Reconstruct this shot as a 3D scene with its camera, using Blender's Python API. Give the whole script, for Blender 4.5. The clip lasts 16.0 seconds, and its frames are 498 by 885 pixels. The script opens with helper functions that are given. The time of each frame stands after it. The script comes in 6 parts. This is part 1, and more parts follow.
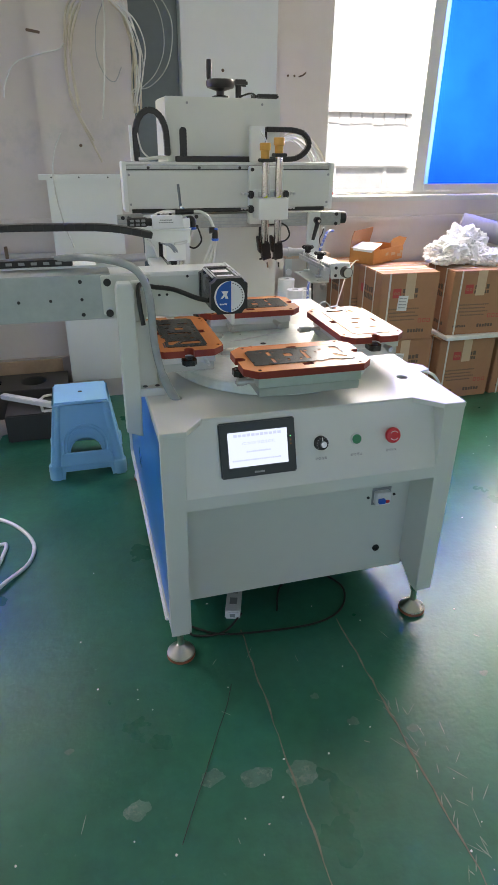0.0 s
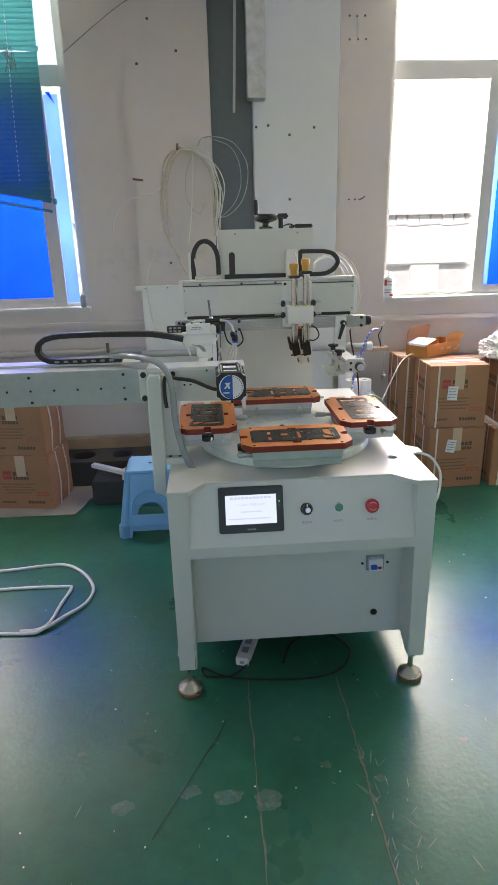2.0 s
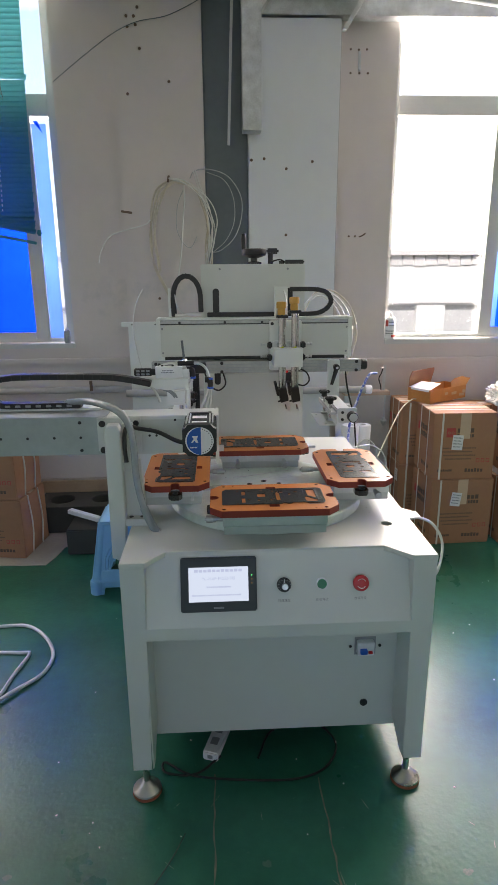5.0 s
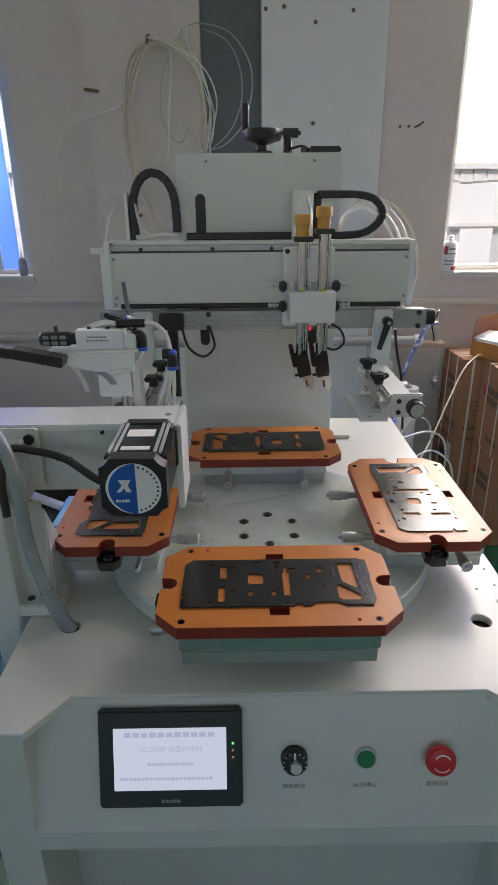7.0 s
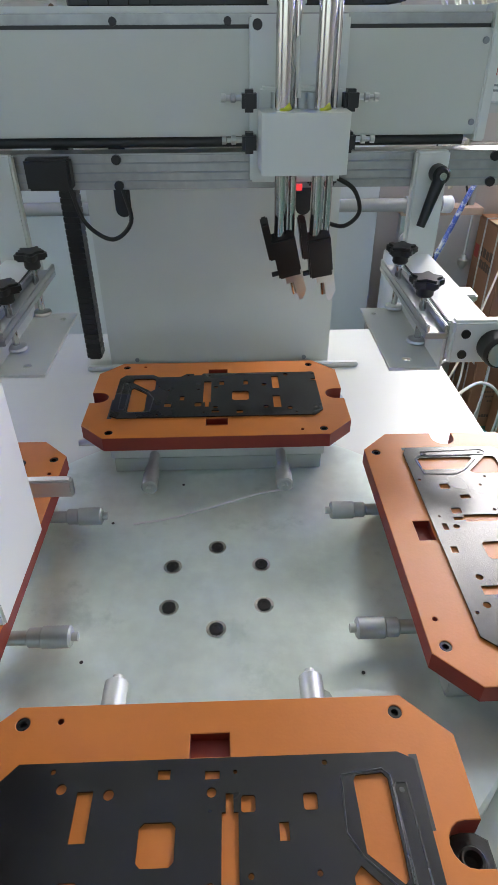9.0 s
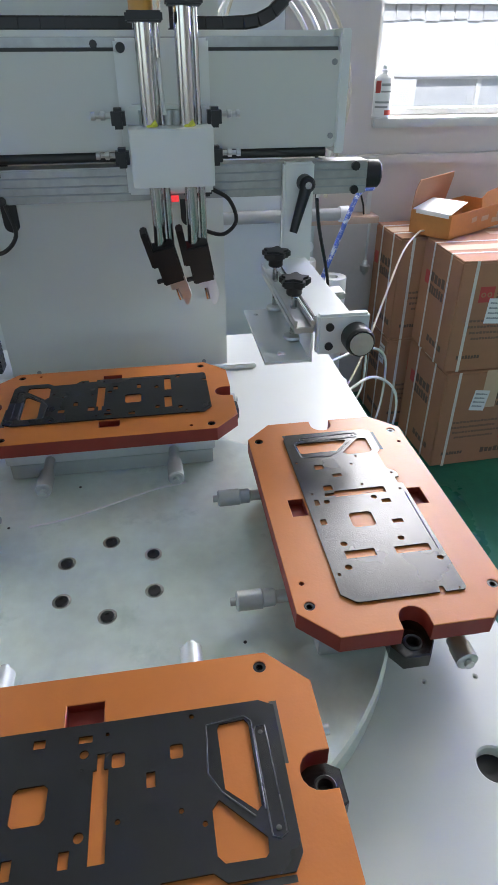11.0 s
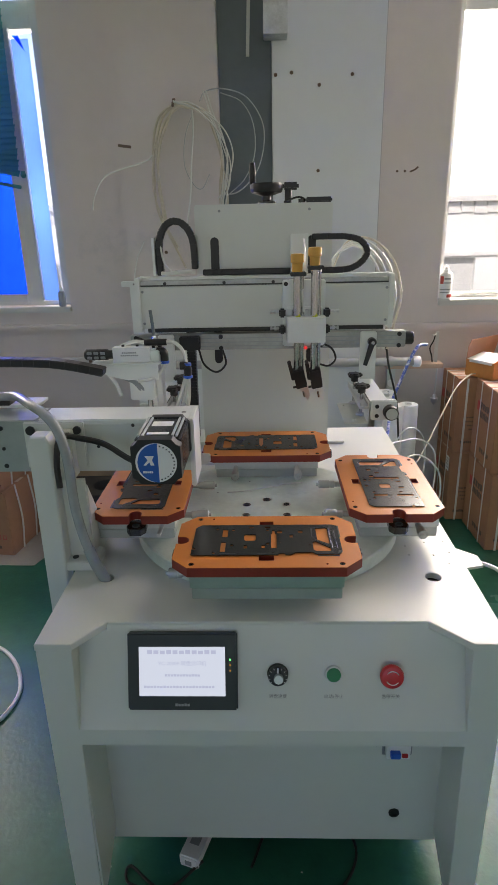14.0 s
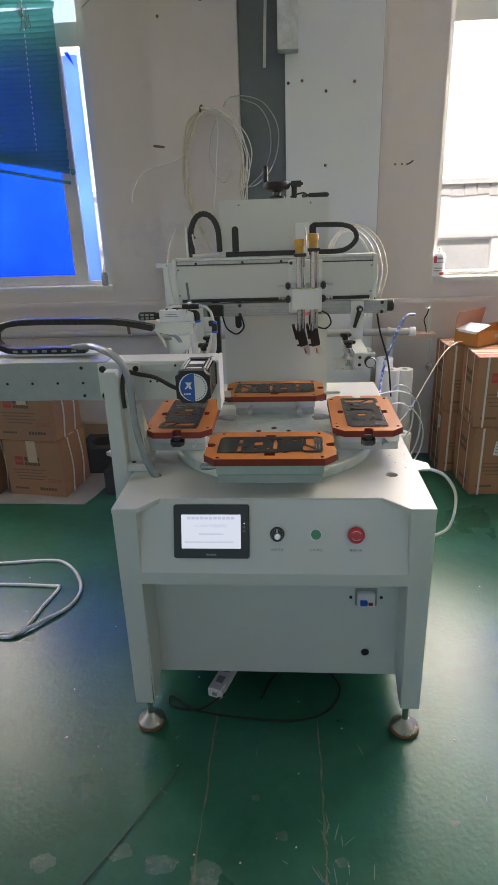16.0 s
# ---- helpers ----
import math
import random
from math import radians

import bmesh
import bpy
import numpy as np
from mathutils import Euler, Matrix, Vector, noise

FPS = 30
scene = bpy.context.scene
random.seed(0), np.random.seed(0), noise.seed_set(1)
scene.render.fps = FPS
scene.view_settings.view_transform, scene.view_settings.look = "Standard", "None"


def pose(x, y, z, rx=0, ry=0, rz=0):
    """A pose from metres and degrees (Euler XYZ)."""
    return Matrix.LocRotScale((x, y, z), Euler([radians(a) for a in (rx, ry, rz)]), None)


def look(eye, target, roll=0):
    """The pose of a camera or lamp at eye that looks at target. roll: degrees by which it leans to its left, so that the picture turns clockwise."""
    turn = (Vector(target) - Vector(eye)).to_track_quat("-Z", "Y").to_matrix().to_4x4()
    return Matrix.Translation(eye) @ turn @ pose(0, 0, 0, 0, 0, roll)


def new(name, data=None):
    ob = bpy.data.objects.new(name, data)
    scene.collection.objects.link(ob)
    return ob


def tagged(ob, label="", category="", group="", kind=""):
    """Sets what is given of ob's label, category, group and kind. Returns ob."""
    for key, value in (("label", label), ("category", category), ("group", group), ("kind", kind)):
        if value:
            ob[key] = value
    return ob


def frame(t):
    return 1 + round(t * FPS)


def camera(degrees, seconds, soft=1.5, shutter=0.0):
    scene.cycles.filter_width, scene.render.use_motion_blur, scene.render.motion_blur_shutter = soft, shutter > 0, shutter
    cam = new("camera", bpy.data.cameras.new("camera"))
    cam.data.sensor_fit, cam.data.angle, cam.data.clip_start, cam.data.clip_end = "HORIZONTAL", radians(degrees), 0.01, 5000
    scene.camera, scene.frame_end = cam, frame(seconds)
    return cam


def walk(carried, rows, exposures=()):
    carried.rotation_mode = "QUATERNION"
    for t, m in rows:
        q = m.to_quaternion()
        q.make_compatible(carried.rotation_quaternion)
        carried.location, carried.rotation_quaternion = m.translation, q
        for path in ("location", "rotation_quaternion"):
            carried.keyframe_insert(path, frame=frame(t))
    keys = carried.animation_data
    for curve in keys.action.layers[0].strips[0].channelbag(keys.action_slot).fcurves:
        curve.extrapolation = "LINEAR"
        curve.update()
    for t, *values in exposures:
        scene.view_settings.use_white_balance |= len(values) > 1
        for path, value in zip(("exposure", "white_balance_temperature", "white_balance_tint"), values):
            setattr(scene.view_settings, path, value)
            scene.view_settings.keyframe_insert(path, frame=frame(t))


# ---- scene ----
cam = camera(45.6, 16.0)
PATH = [
    (0, (-0.538, -1.242, 1.362), (-0.057, 0.473, 0.451), 0.7),
    (0.5, (-0.505, -1.552, 1.436), (-0.154, 0.26, 0.667), -1.2),
    (1, (-0.401, -1.632, 1.446), (-0.125, 0.216, 0.732), -2.0),
    (1.5, (-0.268, -1.614, 1.439), (-0.148, 0.264, 0.763), -1.8),
    (2, (-0.257, -1.609, 1.447), (-0.144, 0.279, 0.799), -1.5),
    (2.5, (-0.267, -1.612, 1.453), (-0.146, 0.297, 0.867), -1.2),
    (3, (-0.261, -1.622, 1.463), (-0.127, 0.296, 0.915), -1.0),
    (3.5, (-0.249, -1.622, 1.464), (-0.112, 0.304, 0.944), -0.8),
    (4, (-0.211, -1.583, 1.456), (-0.081, 0.344, 0.935), -0.7),
    (4.2, (-0.202, -1.555, 1.45), (-0.084, 0.371, 0.926), -0.6),
    (6.3, (-0.031, -0.887, 1.414), (0.023, 1.001, 0.755), -0.1),
    (6.5, (-0.023, -0.807, 1.398), (-0.027, 1.066, 0.698), -0.6),
    (7, (-0.052, -0.567, 1.383), (-0.034, 1.284, 0.625), -0.5),
    (7.5, (-0.044, -0.384, 1.34), (0.028, 1.411, 0.461), -0.0),
    (8, (-0.01, -0.158, 1.268), (0.037, 1.54, 0.213), -0.3),
    (10.5, (0.045, 0.067, 1.263), (0.13, 1.693, 0.102), -1.3),
    (11, (0.078, -0.034, 1.266), (0.329, 1.618, 0.166), -0.3),
    (11.5, (0.061, -0.109, 1.274), (0.351, 1.556, 0.205), -0.2),
    (12, (-0.009, -0.22, 1.308), (0.225, 1.51, 0.331), -1.1),
    (12.5, (-0.067, -0.364, 1.365), (0.01, 1.454, 0.536), -1.6),
    (13, (-0.051, -0.506, 1.41), (-0.036, 1.372, 0.722), -1.4),
    (13.5, (0.015, -0.662, 1.416), (-0.044, 1.227, 0.762), -1.6),
    (14, (0.0, -0.835, 1.412), (-0.064, 1.048, 0.741), -1.3),
    (14.5, (-0.055, -1.063, 1.416), (-0.08, 0.806, 0.706), -1.4),
    (15, (-0.051, -1.166, 1.43), (-0.065, 0.698, 0.706), -1.5),
    (15.5, (0.02, -1.25, 1.43), (-0.052, 0.615, 0.712), -1.6),
    (16, (0.051, -1.319, 1.437), (-0.091, 0.542, 0.719), -2.0),
]
walk(cam, [(t, look(eye, target, roll)) for t, eye, target, roll in PATH], exposures=((0.0, 1.70, 6800, 16), (1.5, 1.63, 6800, 16), (3.5, 1.42, 6800, 16), (6.5, 1.10, 6600, 17), (7.0, 1.02, 6600, 17), (7.5, 1.02, 6600, 17), (8.0, 1.42, 6450, 16), (10.5, 1.42, 5800, 13), (11.0, 1.33, 5800, 13), (12.0, 1.12, 6200, 14), (12.5, 1.24, 6500, 16), (14.5, 1.24, 6900, 17), (16.0, 1.24, 6950, 17)))

# ---- light ----
world = bpy.data.worlds.new("world")
scene.world = world
world.use_nodes = True
wn = world.node_tree.nodes
sky = wn.new("ShaderNodeTexSky")
sky.sky_type, sky.sun_disc = "NISHITA", False
sky.sun_elevation, sky.sun_rotation = radians(40), radians(35)
world.node_tree.links.new(sky.outputs[0], wn["Background"].inputs[0])
wn["Background"].inputs[1].default_value = 0.11


def window_light(name, x, y, z, rz, w, h, power):
    """Sky light in the opening of a window."""
    d = bpy.data.lights.new(name, "AREA")
    d.shape, d.size, d.size_y, d.energy, d.color = "RECTANGLE", w, h, power, (1.0, 0.93, 0.82)
    ob = new(name, d)
    ob.matrix_world = pose(x, y, z, 90, 0, rz)
    return ob


window_light("daylight_right", 2.2, 2.46, 2.1, 180, 2.7, 1.9, 130)
window_light("daylight_left", -2.05, 2.46, 2.05, 180, 2.1, 1.9, 64)
# Rear and side lamps are added fill, for assumed windows out of view.
window_light("fill_rear", 0.5, -5.4, 1.9, 0, 5.0, 1.8, 1.4)
window_light("fill_side", -4.9, -1.6, 1.8, 270, 3.0, 1.6, 1.0)
sun_data = bpy.data.lights.new("sun", "SUN")
sun_data.energy, sun_data.angle, sun_data.color = 2.0, radians(0.6), (1.0, 0.96, 0.9)
sun = new("sun", sun_data)
sun.matrix_world = look((0, 0, 0), (0.5, 1.2, -1.1))


# ---- materials ----
def material(name, color, rough=0.5, metal=0.0, vary=0.12, scale=6.0, bump=0.0, bump_scale=60.0, spec=0.5, second=None, second_scale=2.0, second_at=0.6, coat=0.0):
    """A painted, moulded or metal surface: grain at two scales, optional stains of a second colour, fine relief."""
    m = bpy.data.materials.new(name)
    m.use_nodes = True
    n, l = m.node_tree.nodes, m.node_tree.links
    b = n["Principled BSDF"]
    b.inputs["Metallic"].default_value, b.inputs["Specular IOR Level"].default_value = metal, spec
    b.inputs["Coat Weight"].default_value, b.inputs["Coat Roughness"].default_value = coat, 0.1
    co = n.new("ShaderNodeTexCoord")
    big, fine = n.new("ShaderNodeTexNoise"), n.new("ShaderNodeTexNoise")
    for node, sc in ((big, scale), (fine, scale * 9)):
        node.inputs["Scale"].default_value, node.inputs["Detail"].default_value = sc, 5
        l.new(co.outputs["Object"], node.inputs["Vector"])
    mix = n.new("ShaderNodeMath")
    mix.operation = "MULTIPLY_ADD"
    mix.inputs[1].default_value = 0.4
    l.new(fine.outputs["Fac"], mix.inputs[0])
    l.new(big.outputs["Fac"], mix.inputs[2])
    ramp = n.new("ShaderNodeMapRange")
    ramp.inputs["From Min"].default_value, ramp.inputs["From Max"].default_value = 0.35, 1.05
    ramp.inputs["To Min"].default_value, ramp.inputs["To Max"].default_value = 1 - vary, 1 + vary
    l.new(mix.outputs[0], ramp.inputs["Value"])
    tint = n.new("ShaderNodeMix")
    tint.data_type, tint.blend_type = "RGBA", "MULTIPLY"
    tint.inputs["Factor"].default_value = 1
    tint.inputs[6].default_value = (*color, 1)
    l.new(ramp.outputs[0], tint.inputs[7])
    out = tint.outputs[2]
    if second:
        st = n.new("ShaderNodeTexNoise")
        st.inputs["Scale"].default_value, st.inputs["Detail"].default_value, st.inputs["Roughness"].default_value = second_scale, 8, 0.7
        l.new(co.outputs["Object"], st.inputs["Vector"])
        sr = n.new("ShaderNodeMapRange")
        sr.inputs["From Min"].default_value, sr.inputs["From Max"].default_value = second_at, second_at + 0.1
        l.new(st.outputs["Fac"], sr.inputs["Value"])
        sm = n.new("ShaderNodeMix")
        sm.data_type = "RGBA"
        l.new(sr.outputs[0], sm.inputs["Factor"])
        l.new(out, sm.inputs[6])
        sm.inputs[7].default_value = (*second, 1)
        out = sm.outputs[2]
    l.new(out, b.inputs["Base Color"])
    rr = n.new("ShaderNodeMapRange")
    rr.inputs["To Min"].default_value, rr.inputs["To Max"].default_value = max(0.02, rough * 0.8), min(1, rough * 1.2)
    l.new(big.outputs["Fac"], rr.inputs["Value"])
    l.new(rr.outputs[0], b.inputs["Roughness"])
    if bump:
        bn, bp = n.new("ShaderNodeTexNoise"), n.new("ShaderNodeBump")
        bn.inputs["Scale"].default_value, bn.inputs["Detail"].default_value = bump_scale, 4
        l.new(co.outputs["Object"], bn.inputs["Vector"])
        l.new(bn.outputs["Fac"], bp.inputs["Height"])
        bp.inputs["Strength"].default_value, bp.inputs["Distance"].default_value = 0.6, bump
        l.new(bp.outputs[0], b.inputs["Normal"])
    return m


M = {}
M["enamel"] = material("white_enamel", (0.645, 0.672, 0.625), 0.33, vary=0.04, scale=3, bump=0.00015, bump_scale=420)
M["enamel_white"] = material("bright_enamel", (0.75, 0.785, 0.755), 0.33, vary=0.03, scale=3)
M["alu"] = material("machined_aluminium", (0.62, 0.64, 0.64), 0.36, 1.0, vary=0.12, scale=14, bump=0.0003, bump_scale=300)
M["rail"] = material("streaked_aluminium_rail", (0.36, 0.37, 0.36), 0.42, 0.9, vary=0.35, scale=9)
M["slot_dark"] = material("dark_slot", (0.045, 0.047, 0.047), 0.5)
M["alu_dull"] = material("dull_aluminium", (0.50, 0.53, 0.52), 0.5, 0.85, vary=0.16, scale=5, bump=0.0003, bump_scale=200)
M["beam_alu"] = material("weathered_beam_aluminium", (0.40, 0.44, 0.43), 0.48, 0.75, vary=0.2, scale=5, bump=0.0003, bump_scale=200)
M["turn"] = material("ground_steel_disc", (0.74, 0.83, 0.77), 0.30, 0.5, vary=0.20, scale=7, bump=0.0003, bump_scale=180, second=(0.60, 0.70, 0.64), second_scale=9, second_at=0.57)
M["chrome"] = material("chrome", (0.58, 0.58, 0.57), 0.15, 1.0, vary=0.05)
M["foot_steel"] = material("bright_foot_steel", (0.66, 0.64, 0.60), 0.28, 1.0, vary=0.1)
M["black"] = material("black_plastic", (0.012, 0.012, 0.014), 0.42, vary=0.2, scale=20)
M["black_metal"] = material("black_anodised_metal", (0.010, 0.010, 0.012), 0.26, 0.0, vary=0.15, scale=12, spec=0.7)
M["orange"] = material("orange_bakelite", (0.53, 0.172, 0.029), 0.38, vary=0.10, scale=8, bump=0.0002, bump_scale=400)
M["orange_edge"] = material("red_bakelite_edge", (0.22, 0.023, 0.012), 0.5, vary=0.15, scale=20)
M["amber"] = material("amber_knob", (0.62, 0.33, 0.06), 0.35, vary=0.1, scale=20)
M["red"] = material("red_button", (0.55, 0.02, 0.03), 0.3, vary=0.05)
M["green_btn"] = material("green_button", (0.01, 0.20, 0.09), 0.3, vary=0.05)
M["blue_film"] = material("blue_protective_film", (0.01, 0.16, 0.55), 0.3, vary=0.2, scale=5)
M["blue_fit"] = material("blue_fitting", (0.02, 0.12, 0.6), 0.35)
M["grey_plastic"] = material("grey_plastic", (0.28, 0.30, 0.31), 0.5)
M["bezel"] = material("dark_bezel", (0.022, 0.032, 0.034), 0.45, vary=0.1)
M["hose_grey"] = material("grey_spiral_hose", (0.25, 0.29, 0.30), 0.45)
M["hose_clear"] = material("clear_hose_sleeve", (0.33, 0.36, 0.37), 0.25, vary=0.15, scale=30)
M["tube"] = material("clear_air_tube", (0.70, 0.71, 0.68), 0.22, spec=0.8)
M["tube_old"] = material("yellowed_air_tube", (0.57, 0.52, 0.42), 0.4, vary=0.2, scale=12)
M["tube_thin"] = material("thin_clear_tube", (0.42, 0.45, 0.45), 0.2, spec=0.7)
# Lighter grey puts the bevel highlight of the plate's folds into the colour.
M["bead"] = material("edge_glint", (0.10, 0.10, 0.105), 0.28, 0.6, spec=0.8)
M["white_plastic"] = material("white_plastic", (0.78, 0.79, 0.80), 0.4)
M["wall"] = material("painted_wall", (0.62, 0.575, 0.555), 0.8, vary=0.05, scale=2.2, bump=0.0015, bump_scale=30, second=(0.52, 0.50, 0.49), second_scale=1.6, second_at=0.6)
M["board"] = material("grey_wall_board", (0.66, 0.69, 0.71), 0.7, vary=0.04, scale=1.7, bump=0.0008, bump_scale=20)
M["steel_grey"] = material("grey_steel_paint", (0.13, 0.16, 0.18), 0.5, vary=0.15, scale=4)
M["galv"] = material("galvanised_sheet", (0.52, 0.55, 0.56), 0.45, 0.6, vary=0.3, scale=18)
M["ceiling"] = material("ceiling_panel", (0.62, 0.63, 0.62), 0.8, vary=0.05)
M["frame"] = material("window_profile", (0.56, 0.58, 0.57), 0.45, vary=0.05)
M["card"] = material("brown_cardboard", (0.40, 0.205, 0.115), 0.8, vary=0.12, scale=4, bump=0.0006, bump_scale=80)
M["card_in"] = material("pale_cardboard", (0.62, 0.46, 0.32), 0.8, vary=0.1)
M["card_red"] = material("red_print", (0.48, 0.07, 0.06), 0.7)
M["print_dark"] = material("dark_print", (0.13, 0.085, 0.06), 0.7)
M["tape_clear"] = material("clear_tape", (0.62, 0.45, 0.28), 0.18, spec=0.8)
M["print_faint"] = material("faint_print", (0.20, 0.12, 0.08), 0.75)
M["paper"] = material("white_paper", (0.80, 0.80, 0.80), 0.7)
M["ink"] = material("ink", (0.02, 0.02, 0.025), 0.6)
M["stool"] = material("light_blue_plastic", (0.24, 0.52, 0.76), 0.35, vary=0.05, scale=4)
M["strap"] = material("packing_strap", (0.70, 0.68, 0.62), 0.4)
M["foam"] = material("white_foam", (0.80, 0.80, 0.80), 0.7, bump=0.001, bump_scale=120)
M["bag"] = material("white_plastic_bag", (0.85, 0.86, 0.87), 0.35)
M["roll"] = material("grey_film_roll", (0.36, 0.36, 0.44), 0.4)
M["dark_block"] = material("dark_block", (0.05, 0.05, 0.05), 0.8)
M["wood"] = material("bare_wood", (0.40, 0.29, 0.19), 0.7, vary=0.2, scale=8)
M["concrete"] = material("bare_concrete", (0.40, 0.36, 0.32), 0.8, vary=0.15, scale=7, bump=0.001, bump_scale=60)
M["rubber"] = material("rust_rubber", (0.30, 0.10, 0.05), 0.7)
M["cable"] = material("black_cable", (0.015, 0.015, 0.015), 0.5)
M["facade"] = material("pale_facade", (0.75, 0.74, 0.70), 0.8, vary=0.06)
M["facade_trim"] = material("weathered_eave", (0.66, 0.64, 0.60), 0.8, vary=0.1)
M["asphalt"] = material("asphalt", (0.06, 0.06, 0.06), 0.9)
M["blue_dark"] = material("blue_label", (0.008, 0.10, 0.42), 0.4)


def floor_material():
    """Green epoxy paint: glossy, rippled, scuffed, with paler and darker patches."""
    m = material("green_epoxy_floor", (0.023, 0.142, 0.092), 0.29, vary=0.4, scale=2.6, bump=0.0012, bump_scale=66, spec=0.42, second=(0.085, 0.22, 0.165), second_scale=34, second_at=0.64)
    n, l = m.node_tree.nodes, m.node_tree.links
    b, co, no, mr, mx = n["Principled BSDF"], n.new("ShaderNodeTexCoord"), n.new("ShaderNodeTexNoise"), n.new("ShaderNodeMapRange"), n.new("ShaderNodeMix")
    no.inputs["Scale"].default_value, no.inputs["Detail"].default_value, no.inputs["Roughness"].default_value = 5.0, 10, 0.72
    l.new(co.outputs["Object"], no.inputs["Vector"])
    l.new(no.outputs["Fac"], mr.inputs["Value"])
    mr.inputs["From Min"].default_value, mr.inputs["From Max"].default_value = 0.50, 0.70
    mr.inputs["To Min"].default_value, mr.inputs["To Max"].default_value = 0.0, 0.55
    mx.data_type = "RGBA"
    l.new(mr.outputs[0], mx.inputs["Factor"])
    l.new(b.inputs["Base Color"].links[0].from_socket, mx.inputs[6])
    mx.inputs[7].default_value = (0.018, 0.105, 0.075, 1)
    l.new(mx.outputs[2], b.inputs["Base Color"])
    return m


M["floor"] = floor_material()


def glass_material():
    m = bpy.data.materials.new("window_glass")
    m.use_nodes = True
    n, l = m.node_tree.nodes, m.node_tree.links
    t, g, mix = n.new("ShaderNodeBsdfTransparent"), n.new("ShaderNodeBsdfGlossy"), n.new("ShaderNodeMixShader")
    g.inputs["Roughness"].default_value = 0.02
    mix.inputs[0].default_value = 0.06
    l.new(t.outputs[0], mix.inputs[1])
    l.new(g.outputs[0], mix.inputs[2])
    l.new(mix.outputs[0], n["Material Output"].inputs["Surface"])
    return m


def film_material(name, color, through_share):
    """Coloured sheet that daylight shines through."""
    m = bpy.data.materials.new(name)
    m.use_nodes = True
    n, l = m.node_tree.nodes, m.node_tree.links
    t, d, g = n.new("ShaderNodeBsdfTranslucent"), n.new("ShaderNodeBsdfDiffuse"), n.new("ShaderNodeMixShader")
    no, co, mr, mx = n.new("ShaderNodeTexNoise"), n.new("ShaderNodeTexCoord"), n.new("ShaderNodeMapRange"), n.new("ShaderNodeMix")
    no.inputs["Scale"].default_value = 3
    l.new(co.outputs["Object"], no.inputs["Vector"])
    l.new(no.outputs["Fac"], mr.inputs["Value"])
    mr.inputs["To Min"].default_value, mr.inputs["To Max"].default_value = 0.75, 1.2
    mx.data_type, mx.blend_type = "RGBA", "MULTIPLY"
    mx.inputs["Factor"].default_value = 1
    mx.inputs[6].default_value = (*color, 1)
    l.new(mr.outputs[0], mx.inputs[7])
    l.new(mx.outputs[2], t.inputs[0])
    l.new(mx.outputs[2], d.inputs[0])
    g.inputs[0].default_value = 1 - through_share
    l.new(t.outputs[0], g.inputs[1])
    l.new(d.outputs[0], g.inputs[2])
    l.new(g.outputs[0], n["Material Output"].inputs["Surface"])
    return m


M["lilac_sheet"] = film_material("lilac_sheet", (0.26, 0.42, 0.80), 0.6)
M["facade_glass"] = material("dull_outdoor_glass", (0.55, 0.55, 0.53), 0.4)
M["grey_pipe"] = material("grey_pipe", (0.42, 0.42, 0.42), 0.6, vary=0.1)
M["card_orange"] = material("orange_brown_cardboard", (0.52, 0.22, 0.06), 0.7, vary=0.15, scale=9)
M["wood_pale"] = material("pale_wood", (0.60, 0.44, 0.34), 0.6)
M["blue_stripe"] = material("blue_white_cable", (0.10, 0.16, 0.55), 0.4, second=(0.75, 0.78, 0.85), second_scale=60, second_at=0.5)
M["joint"] = material("joint_dirt", (0.20, 0.19, 0.15), 0.8, vary=0.4, scale=30)
M["worn"] = material("worn_green_paint", (0.075, 0.175, 0.135), 0.5, vary=0.35, scale=25, second=(0.15, 0.23, 0.19), second_scale=30, second_at=0.52)
M["scratch"] = material("scratched_paint", (0.24, 0.30, 0.26), 0.7, vary=0.3, scale=40)
M["blind"] = film_material("teal_blind", (0.10, 0.33, 0.36), 0.22)
M["glass"] = glass_material()
M["blue_sheet"] = film_material("blue_window_sheet", (0.0, 0.135, 0.72), 0.92)


def glow_material(name, color, strength):
    m = bpy.data.materials.new(name)
    m.use_nodes = True
    b = m.node_tree.nodes["Principled BSDF"]
    b.inputs["Base Color"].default_value = (0.02, 0.02, 0.02, 1)
    b.inputs["Roughness"].default_value = 0.2
    b.inputs["Emission Color"].default_value = (*color, 1)
    b.inputs["Emission Strength"].default_value = strength
    return m


M["screen"] = glow_material("lit_screen", (0.74, 0.85, 1.0), 0.34)
M["led_green"] = glow_material("green_led", (0.1, 1.0, 0.2), 0.8)
M["led_red"] = glow_material("red_led", (1.0, 0.05, 0.05), 0.35)
M["led_amber"] = glow_material("amber_led", (1.0, 0.5, 0.1), 0.15)


# ---- mesh helpers ----
def bm_box(x0, x1, y0, y1, z0, z1, bevel=0.0, seg=2, bm=None):
    bm = bm or bmesh.new()
    made = bmesh.ops.create_cube(bm, size=1.0)["verts"]
    bmesh.ops.transform(bm, matrix=Matrix.Translation(((x0 + x1) / 2, (y0 + y1) / 2, (z0 + z1) / 2)) @ Matrix.Diagonal((x1 - x0, y1 - y0, z1 - z0, 1)), verts=made)
    if bevel:
        edges = {e for v in made for e in v.link_edges}
        bmesh.ops.bevel(bm, geom=list(edges), offset=bevel, segments=seg, affect="EDGES", clamp_overlap=True)
    return bm


